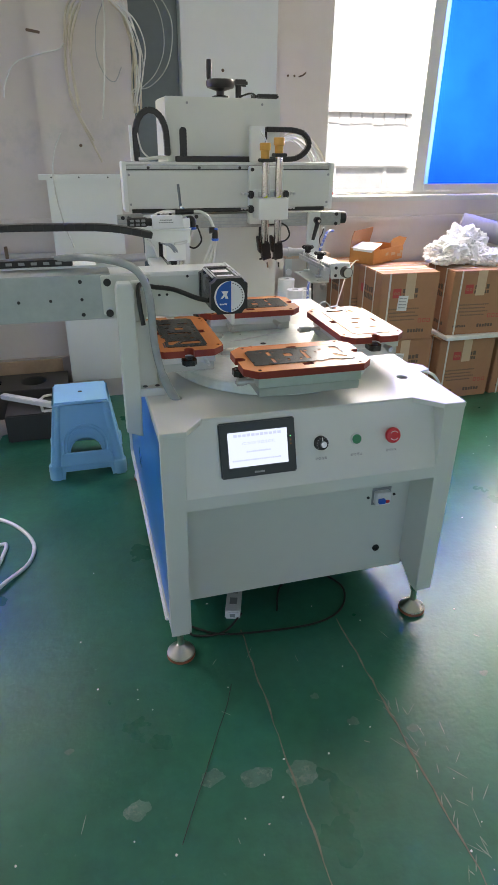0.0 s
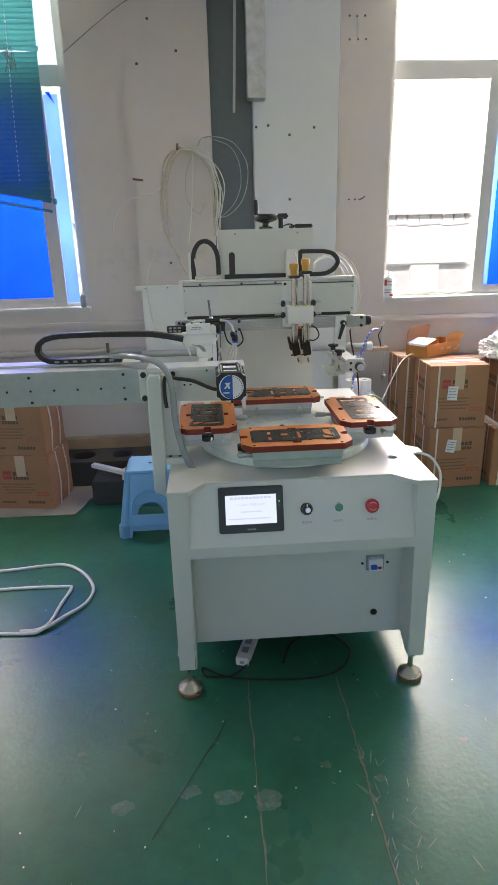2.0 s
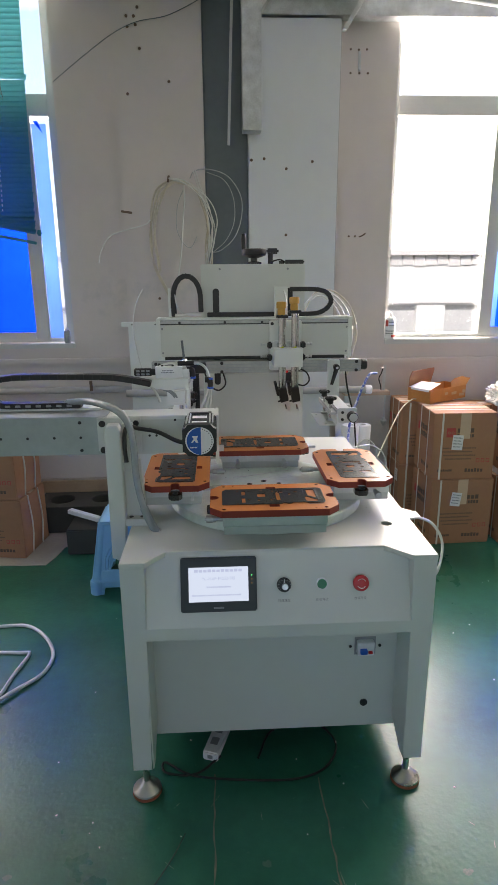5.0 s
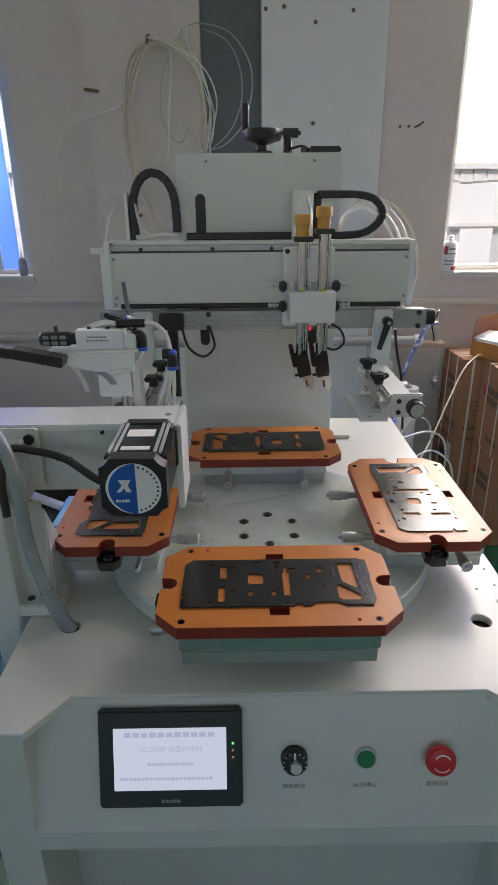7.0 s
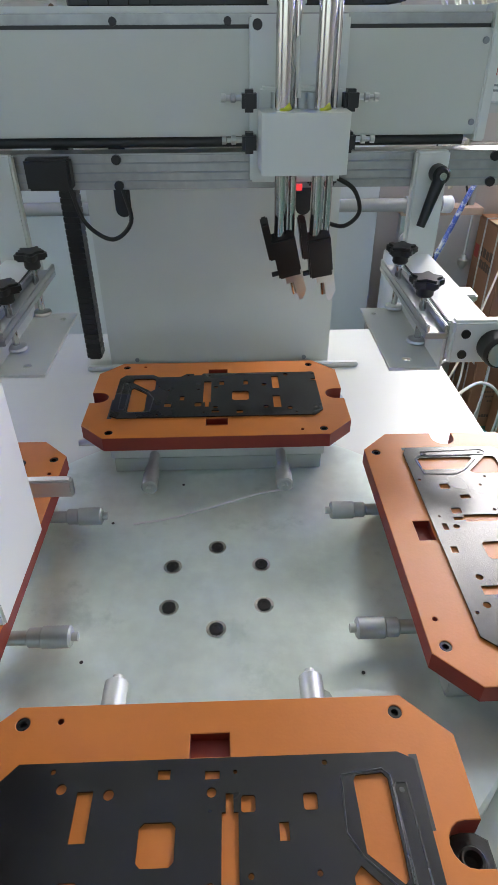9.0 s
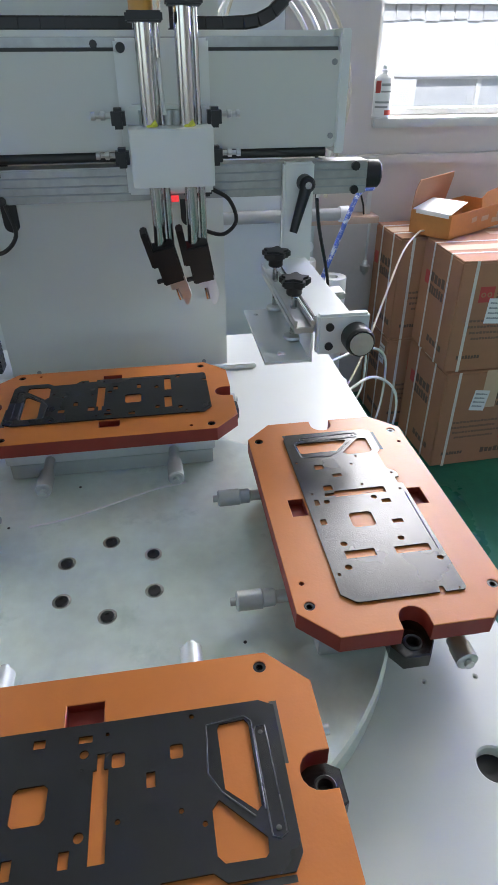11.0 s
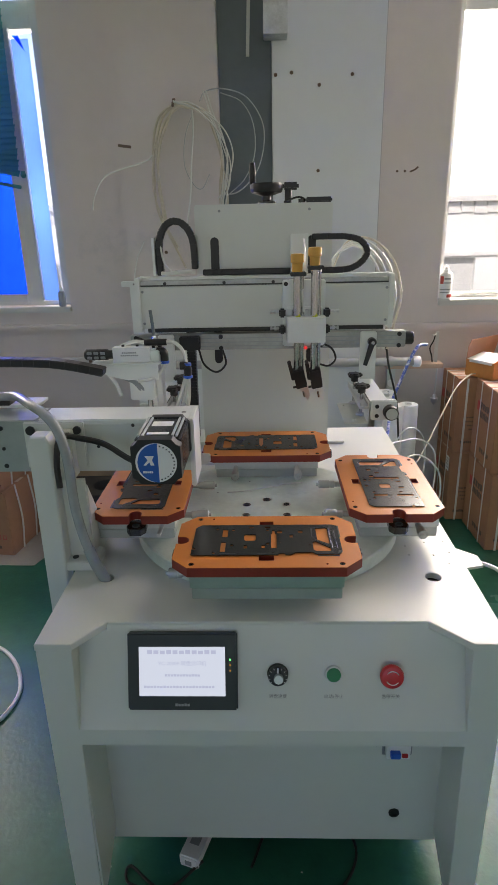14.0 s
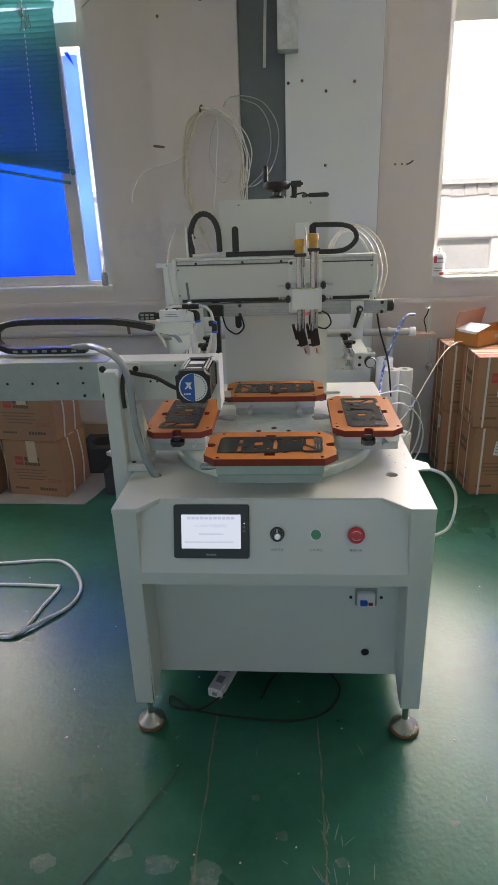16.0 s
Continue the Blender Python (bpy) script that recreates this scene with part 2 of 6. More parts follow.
def bm_cyl(p, q, r0, r1=None, n=20, bevel=0.0, bm=None):
    """A closed round bar or cone from p to q."""
    bm = bm or bmesh.new()
    p, q = Vector(p), Vector(q)
    turn = (q - p).to_track_quat("Z", "Y").to_matrix().to_4x4()
    made = bmesh.ops.create_cone(bm, cap_ends=True, segments=n, radius1=r0, radius2=r0 if r1 is None else r1, depth=(q - p).length, matrix=Matrix.Translation((p + q) / 2) @ turn)["verts"]
    if bevel:
        rim = [e for v in made for e in v.link_edges if any(len(f.verts) > 4 for f in e.link_faces)]
        bmesh.ops.bevel(bm, geom=list(set(rim)), offset=bevel, segments=2, affect="EDGES", clamp_overlap=True)
    return bm


def bm_turned(profile, origin, axis=(0, 0, 1), n=24):
    """A turned body: (radius, height) pairs round an axis."""
    bm = bmesh.new()
    turn = Matrix.Translation(origin) @ Vector(axis).to_track_quat("Z", "Y").to_matrix().to_4x4()
    rings = [[bm.verts.new(turn @ Vector((r * math.cos(2 * math.pi * k / n), r * math.sin(2 * math.pi * k / n), h))) for k in range(n)] for r, h in profile]
    for a, b in zip(rings, rings[1:]):
        for k in range(n):
            bm.faces.new((a[k], a[(k + 1) % n], b[(k + 1) % n], b[k]))
    bm.faces.new(rings[0][::-1])
    bm.faces.new(rings[-1])
    bmesh.ops.recalc_face_normals(bm, faces=bm.faces[:])
    return bm


def bm_sheet(outer, holes, thick, m=None, bevel=0.0):
    """A flat plate with holes: outlines in x, y; it lies on z = 0 up to thick, then is moved by m."""
    cu = bpy.data.curves.new("sheet", "CURVE")
    cu.dimensions, cu.fill_mode = "2D", "BOTH"
    cu.extrude, cu.bevel_depth, cu.bevel_resolution = thick / 2 - bevel, bevel, 0
    for loop in (outer, *holes):
        sp = cu.splines.new("POLY")
        sp.points.add(len(loop) - 1)
        for pt, (x, y) in zip(sp.points, loop):
            pt.co = (x, y, 0, 1)
        sp.use_cyclic_u = True
    ob = bpy.data.objects.new("sheet", cu)
    scene.collection.objects.link(ob)
    ev = ob.evaluated_get(bpy.context.evaluated_depsgraph_get())
    me = ev.to_mesh()
    bm = bmesh.new()
    bm.from_mesh(me)
    ev.to_mesh_clear()
    bpy.data.objects.remove(ob)
    bpy.data.curves.remove(cu)
    bmesh.ops.remove_doubles(bm, verts=bm.verts[:], dist=0.00001)
    bmesh.ops.translate(bm, verts=bm.verts[:], vec=(0, 0, thick / 2))
    if m:
        bmesh.ops.transform(bm, matrix=m, verts=bm.verts[:])
    return bm


def smooth_path(points, steps=8):
    """Points on a smooth curve through the given ones."""
    pts = [Vector(p) for p in points]
    pts = [pts[0] * 2 - pts[1], *pts, pts[-1] * 2 - pts[-2]]
    out = []
    for a, b, c, d in zip(pts, pts[1:], pts[2:], pts[3:]):
        for k in range(steps):
            t = k / steps
            out.append(0.5 * (2 * b + (c - a) * t + (2 * a - 5 * b + 4 * c - d) * t * t + (3 * b - a - 3 * c + d) * t ** 3))
    return out + [pts[-2]]


def bm_tube(points, r, n=8, steps=8, flat=1.0, ridge=0.0):
    """A round (or flattened) tube along a smooth path."""
    path = smooth_path(points, steps) if steps > 1 else [Vector(p) for p in points]
    bm, rings, side = bmesh.new(), [], Vector((0.31, 0.17, 0.93))
    for i, p in enumerate(path):
        way = (path[min(i + 1, len(path) - 1)] - path[max(i - 1, 0)]).normalized()
        side = (side - way * side.dot(way)).normalized()
        up = way.cross(side)
        rr = r * (1 + (ridge if i % 2 else 0))
        rings.append([bm.verts.new(p + rr * (side * math.cos(2 * math.pi * k / n) * flat + up * math.sin(2 * math.pi * k / n))) for k in range(n)])
    for a, b in zip(rings, rings[1:]):
        for k in range(n):
            bm.faces.new((a[k], a[(k + 1) % n], b[(k + 1) % n], b[k]))
    bm.faces.new(rings[0][::-1])
    bm.faces.new(rings[-1])
    bmesh.ops.recalc_face_normals(bm, faces=bm.faces[:])
    return bm


def bm_prism(loop, m, depth):
    """A prism: the loop in x, y, pushed to z = depth, then moved by m."""
    bm = bmesh.new()
    lo = [bm.verts.new(m @ Vector((x, y, 0))) for x, y in loop]
    hi = [bm.verts.new(m @ Vector((x, y, depth))) for x, y in loop]
    bm.faces.new(lo[::-1])
    bm.faces.new(hi)
    for k in range(len(loop)):
        bm.faces.new((lo[k], lo[(k + 1) % len(loop)], hi[(k + 1) % len(loop)], hi[k]))
    bmesh.ops.recalc_face_normals(bm, faces=bm.faces[:])
    return bm


def to_object(name, bm, mat, smooth=True):
    me = bpy.data.meshes.new(name)
    bm.to_mesh(me)
    bm.free()
    me.materials.append(M[mat] if isinstance(mat, str) else mat)
    if smooth:
        me.shade_smooth()
        me.set_sharp_from_angle(angle=radians(35))
    return new(name, me)


def part(name, bm, mat, parent, label=""):
    ob = to_object(name, bm, mat)
    ob.parent = parent
    ob.matrix_parent_inverse = parent.matrix_world.inverted() if parent.type != "EMPTY" else Matrix.Translation(-parent.location)
    if label:
        ob["label"] = label
    return ob


def thing(name, label, category, at=(0, 0, 0), group="", kind=""):
    ob = new(name)
    ob.location = at
    ob.empty_display_size = 0.05
    return tagged(ob, label, category, group, kind)


def solid(name, bm, mat, label, category, group="", kind=""):
    return tagged(to_object(name, bm, mat), label, category, group, kind)


def rect(x0, x1, y0, y1):
    return [(x0, y0), (x1, y0), (x1, y1), (x0, y1)]


def disc(x, y, r, n=16):
    return [(x + r * math.cos(2 * math.pi * k / n), y + r * math.sin(2 * math.pi * k / n)) for k in range(n)]


UP_Y = pose(0, 0, 0, 90)  # a sheet drawn in x, z that faces -y and whose thickness runs towards -y


# ---- the room ----
WY = 2.20  # inner face of the window wall
solid("floor", bm_box(-5, 5, -5.5, 2.5, -0.1, 0), "floor", "green epoxy painted concrete floor, worn and glossy", "floor", kind="structure")
holes = [rect(0.85, 3.6, 1.075, 3.05), rect(-3.2, -0.99, 1.075, 3.05)]
solid("wall_north", bm_sheet(rect(-5, 5, 0, 3.3), holes, 0.28, Matrix.Translation((0, WY + 0.28, 0)) @ UP_Y), "wall", "off-white plastered wall with two tall windows", "wall", kind="structure")
# Three unseen walls added to enclose the light; their openings are assumed.
solid("wall_south", bm_sheet(rect(-5, 5, 0, 3.3), [rect(-3.2, 2.2, 1.0, 2.8)], 0.2, Matrix.Translation((0, -5.3, 0)) @ UP_Y), "wall", "plain off-white wall out of view, added to close the room", "wall", kind="structure")
solid("wall_west", bm_sheet(rect(-5.5, 2.5, 0, 3.3), [rect(-3.2, 0.0, 1.0, 2.6)], 0.2, Matrix.Translation((-5.0, 0, 0)) @ pose(0, 0, 0, 90, 0, 90)), "wall", "plain off-white wall out of view, added to close the room", "wall", kind="structure")
solid("wall_east", bm_box(5, 5.2, -5.5, 2.5, 0, 3.3), "wall", "plain off-white wall out of view, added to close the room", "wall", kind="structure")
solid("ceiling", bm_box(-5, 0.02, -5.5, 2.19, 2.86, 2.90), "ceiling", "pale suspended ceiling panels", "ceiling", kind="structure")
solid("ceiling_upper", bm_box(-5.2, 5.2, -5.6, 2.6, 3.3, 3.4), "ceiling", "plain upper ceiling", "ceiling", kind="structure")
# boards that clad the pillar
solid("board_left", bm_box(-0.655, -0.20, 2.11, WY - 0.002, 0, 2.858, 0.002), "wall", "off-white painted board cladding with screws", "wall board", kind="structure")
solid("board_right", bm_box(0.035, 0.514, 2.08, WY - 0.002, 0, 2.70, 0.002), "board", "pale grey board cladding with screws", "wall board", kind="structure")
# Grey strip paints the shadow gap along the board's edge.
solid("board_gap_shade", bm_box(0.5142, 0.5215, 2.105, WY - 0.002, 0, 2.70), "grey_pipe", "grey strip painted as the shadow in the gap beside the wall board", "trim", kind="structure")
solid("steel_pillar", bm_box(-0.199, 0.034, 2.16, WY - 0.002, 0, 2.858), "steel_grey", "dark grey painted steel pillar", "pillar", kind="structure")

# ---- the screen printing machine ----
machine = thing("screen_printing_machine", "white rotary screen printing machine with four orange nests, on feet", "machine", (0, 0.5, 0))


def moved(bm, m):
    bmesh.ops.transform(bm, matrix=m, verts=bm.verts[:])
    return bm


# cabinet
top_loop = [(-0.406, 0), (-0.344, 0), (-0.297, 0.062), (0.283, 0.062), (0.344, 0), (0.406, 0), (0.406, 1.17), (-0.406, 1.17)]
dots = [disc(x, y, 0.0032, 10) for x, y in ((0.300, 0.330), (0.345, 0.345), (0.300, 0.292), (0.352, 0.290), (0.388, 0.350), (0.388, 0.300), (0.375, 0.255))]
tabletop = part("tabletop", bm_sheet(top_loop, [disc(-0.333, 0.206, 0.016), disc(0.329, 0.206, 0.017, 24)] + dots, 0.014, Matrix.Translation((0, 0, 0.736)), 0.0015), "enamel", machine)
part("hole_liner", bm_cyl((0.329, 0.206, 0.70), (0.329, 0.206, 0.735), 0.022), "black", tabletop, "dark hole in the tabletop")
part("hole_liner", bm_cyl((-0.333, 0.206, 0.70), (-0.333, 0.206, 0.735), 0.022), "black", tabletop)
part("side_bracket", bm_sheet([(0, 0), (0.045, 0.012), (0.045, 0.05), (0, 0.09)], [], 0.006, Matrix.Translation((0.4, 0.24, 0.742))), "enamel", tabletop)

loop = [(-0.406, 0.115), (-0.357, 0.115), (-0.35, 0.525), (0.35, 0.525), (0.357, 0.115), (0.406, 0.115), (0.406, 0.7355), (0.345, 0.7355), (0.351, 0.56), (-0.351, 0.56), (-0.345, 0.7355), (-0.406, 0.7355)]
cabinet = part("cabinet", bm_sheet(loop, [], 0.004, Matrix.Translation((0, 0.004, 0)) @ UP_Y, 0.001), "enamel", machine, "white enamelled sheet steel cabinet")
for sx in (-1, 1):
    turn = Matrix.Translation((sx * 0.354, 0, 0)) @ pose(0, 0, 0, 90, 0, 90)
    part("leg_side", bm_sheet([(0.004, 0.115), (0.035, 0.115), (0.119, 0.165), (0.119, 0.525), (0.004, 0.525)], [], 0.004, turn), "enamel", cabinet)
part("soffit", bm_box(-0.35, 0.35, 0.004, 0.119, 0.525, 0.528), "enamel", cabinet)
part("lower_panel", bm_sheet(rect(-0.3605, 0.3605, 0.13, 0.525), [disc(0.265, 0.212, 0.008)], 0.004, Matrix.Translation((0, 0.123, 0)) @ UP_Y), "enamel", cabinet)
part("grommet", bm_turned([(0.0115, 0), (0.0115, 0.003), (0.007, 0.003), (0.007, 0.0005)], (0.265, 0.119, 0.212), (0, -1, 0)), "black", cabinet, "black rubber grommet")
part("side_panel", bm_box(0.402, 0.406, 0.0045, 1.17, 0.115, 0.7355, 0.001), "enamel", cabinet)
left_side = part("side_panel", bm_sheet(rect(0.0045, 1.17, 0.115, 0.7355), [rect(0.03, 1.12, 0.135, 0.715)], 0.004, Matrix.Translation((-0.406, 0, 0)) @ pose(0, 0, 0, 90, 0, 90)), "enamel", cabinet)
part("film_panel", bm_box(-0.4045, -0.4015, 0.03, 1.12, 0.135, 0.715), "blue_film", left_side, "panel still covered with blue protective film")
part("panel_lip", bm_tube([(-0.411, 0.06, 0.128), (-0.411, 0.6, 0.128), (-0.411, 1.13, 0.128)], 0.006, 6, 2), "white_plastic", left_side)
part("panel_lip", bm_tube([(-0.411, 1.13, 0.13), (-0.411, 1.135, 0.45), (-0.411, 1.14, 0.72)], 0.006, 6, 2), "white_plastic", left_side)
part("back_panel", bm_box(-0.402, 0.402, 1.166, 1.17, 0.115, 0.7355), "enamel", cabinet)
part("base_plate", bm_box(-0.40, 0.40, 0.125, 1.165, 0.13, 0.134), "steel_grey", cabinet, "grey steel underside")
for x, y in ((-0.379, 0.04), (0.379, 0.04), (-0.372, 1.1), (0.372, 1.1)):
    foot = part("levelling_foot", bm_turned([(0.041, 0.012), (0.040, 0.017), (0.018, 0.034), (0.013, 0.040), (0.009, 0.042), (0.009, 0.125)], (x, y, 0)), "foot_steel", machine, "chromed levelling foot")
    part("foot_pad", bm_turned([(0.039, 0), (0.042, 0.003), (0.0415, 0.0125)], (x, y, 0)), "rubber", foot, "rust-coloured rubber pad")
    part("lock_nut", bm_cyl((x, y, 0.085), (x, y, 0.098), 0.015, n=6), "chrome", foot)

# control panel on the slope
SL = Matrix(((1, 0, 0, 0), (0, 0.310, -0.951, 0), (0, 0.951, 0.310, 0.56), (0, 0, 0, 1)))
bm = bmesh.new()
face = [bm.verts.new(v) for v in ((-0.348, 0, 0.56), (0.348, 0, 0.56), (0.348, 0.0577, 0.7355), (0.283, 0.0577, 0.7355), (0.283, 0.062, 0.7485), (-0.297, 0.062, 0.7485), (-0.297, 0.0577, 0.7355), (-0.348, 0.0577, 0.7355))]
bm.faces.new(face)
for x, lower, upper in ((-0.348, face[0], face[7]), (0.348, face[1], face[2])):
    bm.faces.new((lower, upper, bm.verts.new((x, 0.0005, 0.7355))))
bmesh.ops.recalc_face_normals(bm, faces=bm.faces[:])
bmesh.ops.solidify(bm, geom=bm.faces[:], thickness=-0.003)
panel = part("control_panel", bm, "enamel", machine, "sloping white control panel")


def on_slope(name, bm, mat, parent, label=""):
    return part(name, moved(bm, SL), mat, parent, label)


screen_unit = on_slope("touch_screen", bm_box(-0.257, -0.059, 0.042, 0.183, 0, 0.012, 0.003), "bezel", panel, "dark bezel of a lit touch screen")
hmi = thing("screen_display", "lit white touch screen showing two lines of dark lettering", "screen", (-0.158, 0.02, 0.66))
hmi.parent = None
on_slope("display", bm_box(-0.236, -0.081, 0.069, 0.158, 0.0119, 0.0128), "screen", hmi)


def lettering(name, text, size, m, mat, parent, label="", align="CENTER"):
    cu = bpy.data.curves.new(name, "FONT")
    cu.body, cu.size, cu.align_x, cu.align_y, cu.extrude = text, size, align, "CENTER", 0.0001
    ob = bpy.data.objects.new(name, cu)
    scene.collection.objects.link(ob)
    ev = ob.evaluated_get(bpy.context.evaluated_depsgraph_get())
    me = ev.to_mesh()
    bm = bmesh.new()
    bm.from_mesh(me)
    ev.to_mesh_clear()
    bpy.data.objects.remove(ob)
    bpy.data.curves.remove(cu)
    return part(name, moved(bm, m), mat, parent, label)


def bars(name, x0, x1, y, h, count, m, mat, parent, lift):
    """A line of writing that cannot be read."""
    bm, w = bmesh.new(), (x1 - x0) / count
    for k in range(count):
        bm_box(x0 + k * w + 0.1 * w, x0 + (k + 1) * w - 0.12 * w, y - h / 2, y + h / 2 * (1 - 0.15 * (k % 3)), lift, lift + 0.0004, bm=bm)
    return tagged(part(name, moved(bm, m), mat, parent), kind="stuff")


M["screen_ink"] = glow_material("screen_ink", (0.58, 0.66, 0.88), 0.31)
bars("writing", -0.222, -0.096, 0.149, 0.0072, 11, SL, "screen_ink", hmi, 0.0128)
lettering("writing", "YC-2030P 转盘丝印机", 0.0092, SL @ Matrix.Translation((-0.158, 0.128, 0.0131)), "screen_ink", hmi)
bars("writing", -0.190, -0.126, 0.107, 0.0042, 12, SL, "screen_ink", hmi, 0.0128)
bars("writing", -0.228, -0.100, 0.086, 0.0040, 22, SL, "screen_ink", hmi, 0.0128)
bars("maker_mark", -0.172, -0.145, 0.053, 0.005, 5, SL, "grey_plastic", screen_unit, 0.0122)
for v, mat in ((0.135, "led_green"), (0.125, "led_amber"), (0.115, "led_amber")):
    on_slope("indicator", bm_box(-0.0735, -0.0705, v - 0.0015, v + 0.0015, 0.012, 0.0126), mat, screen_unit)

U_K, U_G, U_E, V_B = 0.013, 0.113, 0.215, 0.105
knob = on_slope("speed_knob", bm_turned([(0.019, 0), (0.019, 0.002), (0.0175, 0.004), (0.0175, 0.014), (0.016, 0.016)], (U_K, V_B, 0)), "black", panel, "black speed knob with a silver cap")
for k in range(11):
    q = math.radians(-40 + 26 * k)
    on_slope("scale_mark", moved(bm_box(0.0142, 0.0168, -0.0005, 0.0005, 0.0158, 0.0163), Matrix.Translation((U_K, V_B, 0)) @ Matrix.Rotation(q, 4, "Z")), "paper", knob)
on_slope("cap", bm_turned([(0.0085, 0.015), (0.0085, 0.022), (0.0075, 0.024)], (U_K + 0.001, V_B - 0.002, 0)), "alu", knob)
on_slope("pointer", bm_box(U_K - 0.0015, U_K + 0.0015, V_B + 0.007, V_B + 0.016, 0.0155, 0.0168), "paper", knob)
start = on_slope("start_button", bm_turned([(0.0155, 0), (0.0155, 0.005), (0.0148, 0.007), (0.0130, 0.007), (0.0130, 0.004)], (U_G, V_B, 0)), "alu", panel, "green push button in a chrome ring")
on_slope("button_cap", bm_turned([(0.0128, 0.003), (0.0128, 0.0075), (0.0115, 0.0085)], (U_G, V_B, 0)), "green_btn", start, "green cap")
estop = on_slope("stop_button", bm_turned([(0.0145, 0), (0.0145, 0.006), (0.0205, 0.008), (0.0215, 0.014), (0.019, 0.019), (0.010, 0.021)], (U_E, V_B, 0)), "red", panel, "red mushroom emergency stop button")
for s in (0, 1):
    arc = [Vector((U_E + 0.012 * math.cos(a), V_B + 0.012 * math.sin(a), 0.0208)) for a in [math.pi * s + 0.5 + 0.18 * k for k in range(12)]]
    on_slope("arrow", bm_tube(arc, 0.0009, 6, 1), "paper", estop)
M["label_ink"] = material("faded_label_ink", (0.27, 0.28, 0.27), 0.6)
lettering("knob_label", "转盘速度", 0.0082, SL @ Matrix.Translation((U_K, 0.063, 0.0003)), "label_ink", panel)
lettering("button_label", "启动/停止", 0.0082, SL @ Matrix.Translation((U_G, 0.063, 0.0003)), "label_ink", panel)
lettering("button_label", "急停开关", 0.0082, SL @ Matrix.Translation((U_E, 0.063, 0.0003)), "label_ink", panel)

breaker = part("circuit_breaker", bm_box(0.236, 0.284, 0.098, 0.119, 0.385, 0.428, 0.002), "white_plastic", machine, "white circuit breaker with a blue toggle")
part("cover_plate", bm_box(0.230, 0.292, 0.1165, 0.1195, 0.378, 0.436, 0.001), "grey_plastic", breaker)
part("toggle", bm_box(0.242, 0.262, 0.088, 0.099, 0.396, 0.410, 0.001), "blue_fit", breaker, "blue toggle")
part("toggle", bm_box(0.266, 0.278, 0.093, 0.099, 0.394, 0.402, 0.001), "red", breaker)
for x in (0.218, 0.304):
    part("screw", bm_cyl((x, 0.119, 0.406), (x, 0.116, 0.406), 0.0045, n=10), "black", breaker)

# turntable with four nests
HUB = Vector((-0.005, 0.449, 0))
turntable = part("turntable", bm_turned([(0.30, 0.751), (0.305, 0.754), (0.305, 0.780), (0.302, 0.783)], (*HUB.xy, 0), n=96), "turn", machine, "ground steel turntable disc")
for k in range(6):
    a = math.radians(60 * k + 30)
    x, y = HUB.x + 0.056 * math.cos(a), HUB.y + 0.056 * math.sin(a)
    part("bolt_recess", bm_turned([(0.0100, 0.7825), (0.0100, 0.7837), (0.0069, 0.7834), (0.0069, 0.7828)], (x, y, 0), n=20), "foot_steel", turntable, "bright countersunk rim")
    part("bolt", bm_turned([(0.0070, 0.7826), (0.0070, 0.7846), (0.0065, 0.7850), (0.0032, 0.7850), (0.0032, 0.7840), (0.0004, 0.7839)], (x, y, 0), n=12), "black", turntable, "black socket bolt")
for x, y in ((-0.13, 0.36), (0.13, 0.34), (-0.13, 0.55), (-0.05, 0.62)):
    part("pin_hole", bm_cyl((x, y, 0.7826), (x, y, 0.7834), 0.0018, n=10), "black", turntable)

NW, ND, CH = 0.172, 0.0995, 0.031
PW, PH = 0.279, 0.1165


def on_plate(u, v):
    return ((u - 0.5) * PW, (0.5 - v) * PH)


def arc_pts(cx, cy, r, a0, a1, n=8):
    return [(cx + r * math.cos(math.radians(a0 + (a1 - a0) * k / n)), cy + r * math.sin(math.radians(a0 + (a1 - a0) * k / n))) for k in range(n + 1)]


def nest_loop():
    half = [(-NW + CH, -ND), (NW - CH, -ND), (NW, -ND + CH), (NW, -0.014)]
    half += [(NW - 0.006, -0.014)] + arc_pts(NW - 0.010, 0, 0.014, -90, -270, 8) + [(NW - 0.006, 0.014)]
    half += [(NW, 0.014), (NW, ND - CH), (NW - CH, ND), (-NW + CH, ND), (-NW, ND - CH), (-NW, 0.014), (-NW + 0.006, 0.014)]
    half += arc_pts(-NW + 0.010, 0, 0.014, 90, -90, 8) + [(-NW + 0.006, -0.014), (-NW, -0.014), (-NW, -ND + CH)]
    return half


def micrometer(p, way, parent, m, length=0.074):
    """A micrometer head: sleeve, knurled thimble and ratchet stop."""
    p, way = Vector(p), Vector(way)
    k = length / 0.066
    prof = [(0.0066, 0), (0.0066, 0.026 * k), (0.0090, 0.028 * k), (0.0090, 0.038 * k)]
    for i in range(7):
        prof += [(0.0102, (0.039 + 0.003 * i) * k), (0.0100, (0.0405 + 0.003 * i) * k)]
    prof += [(0.0102, 0.0605 * k), (0.0082, 0.062 * k), (0.0042, 0.0621 * k), (0.0042, 0.067 * k)]
    return part("micrometer", moved(bm_turned(prof, p, way, 16), m), "alu_dull", parent, "silver micrometer screw")


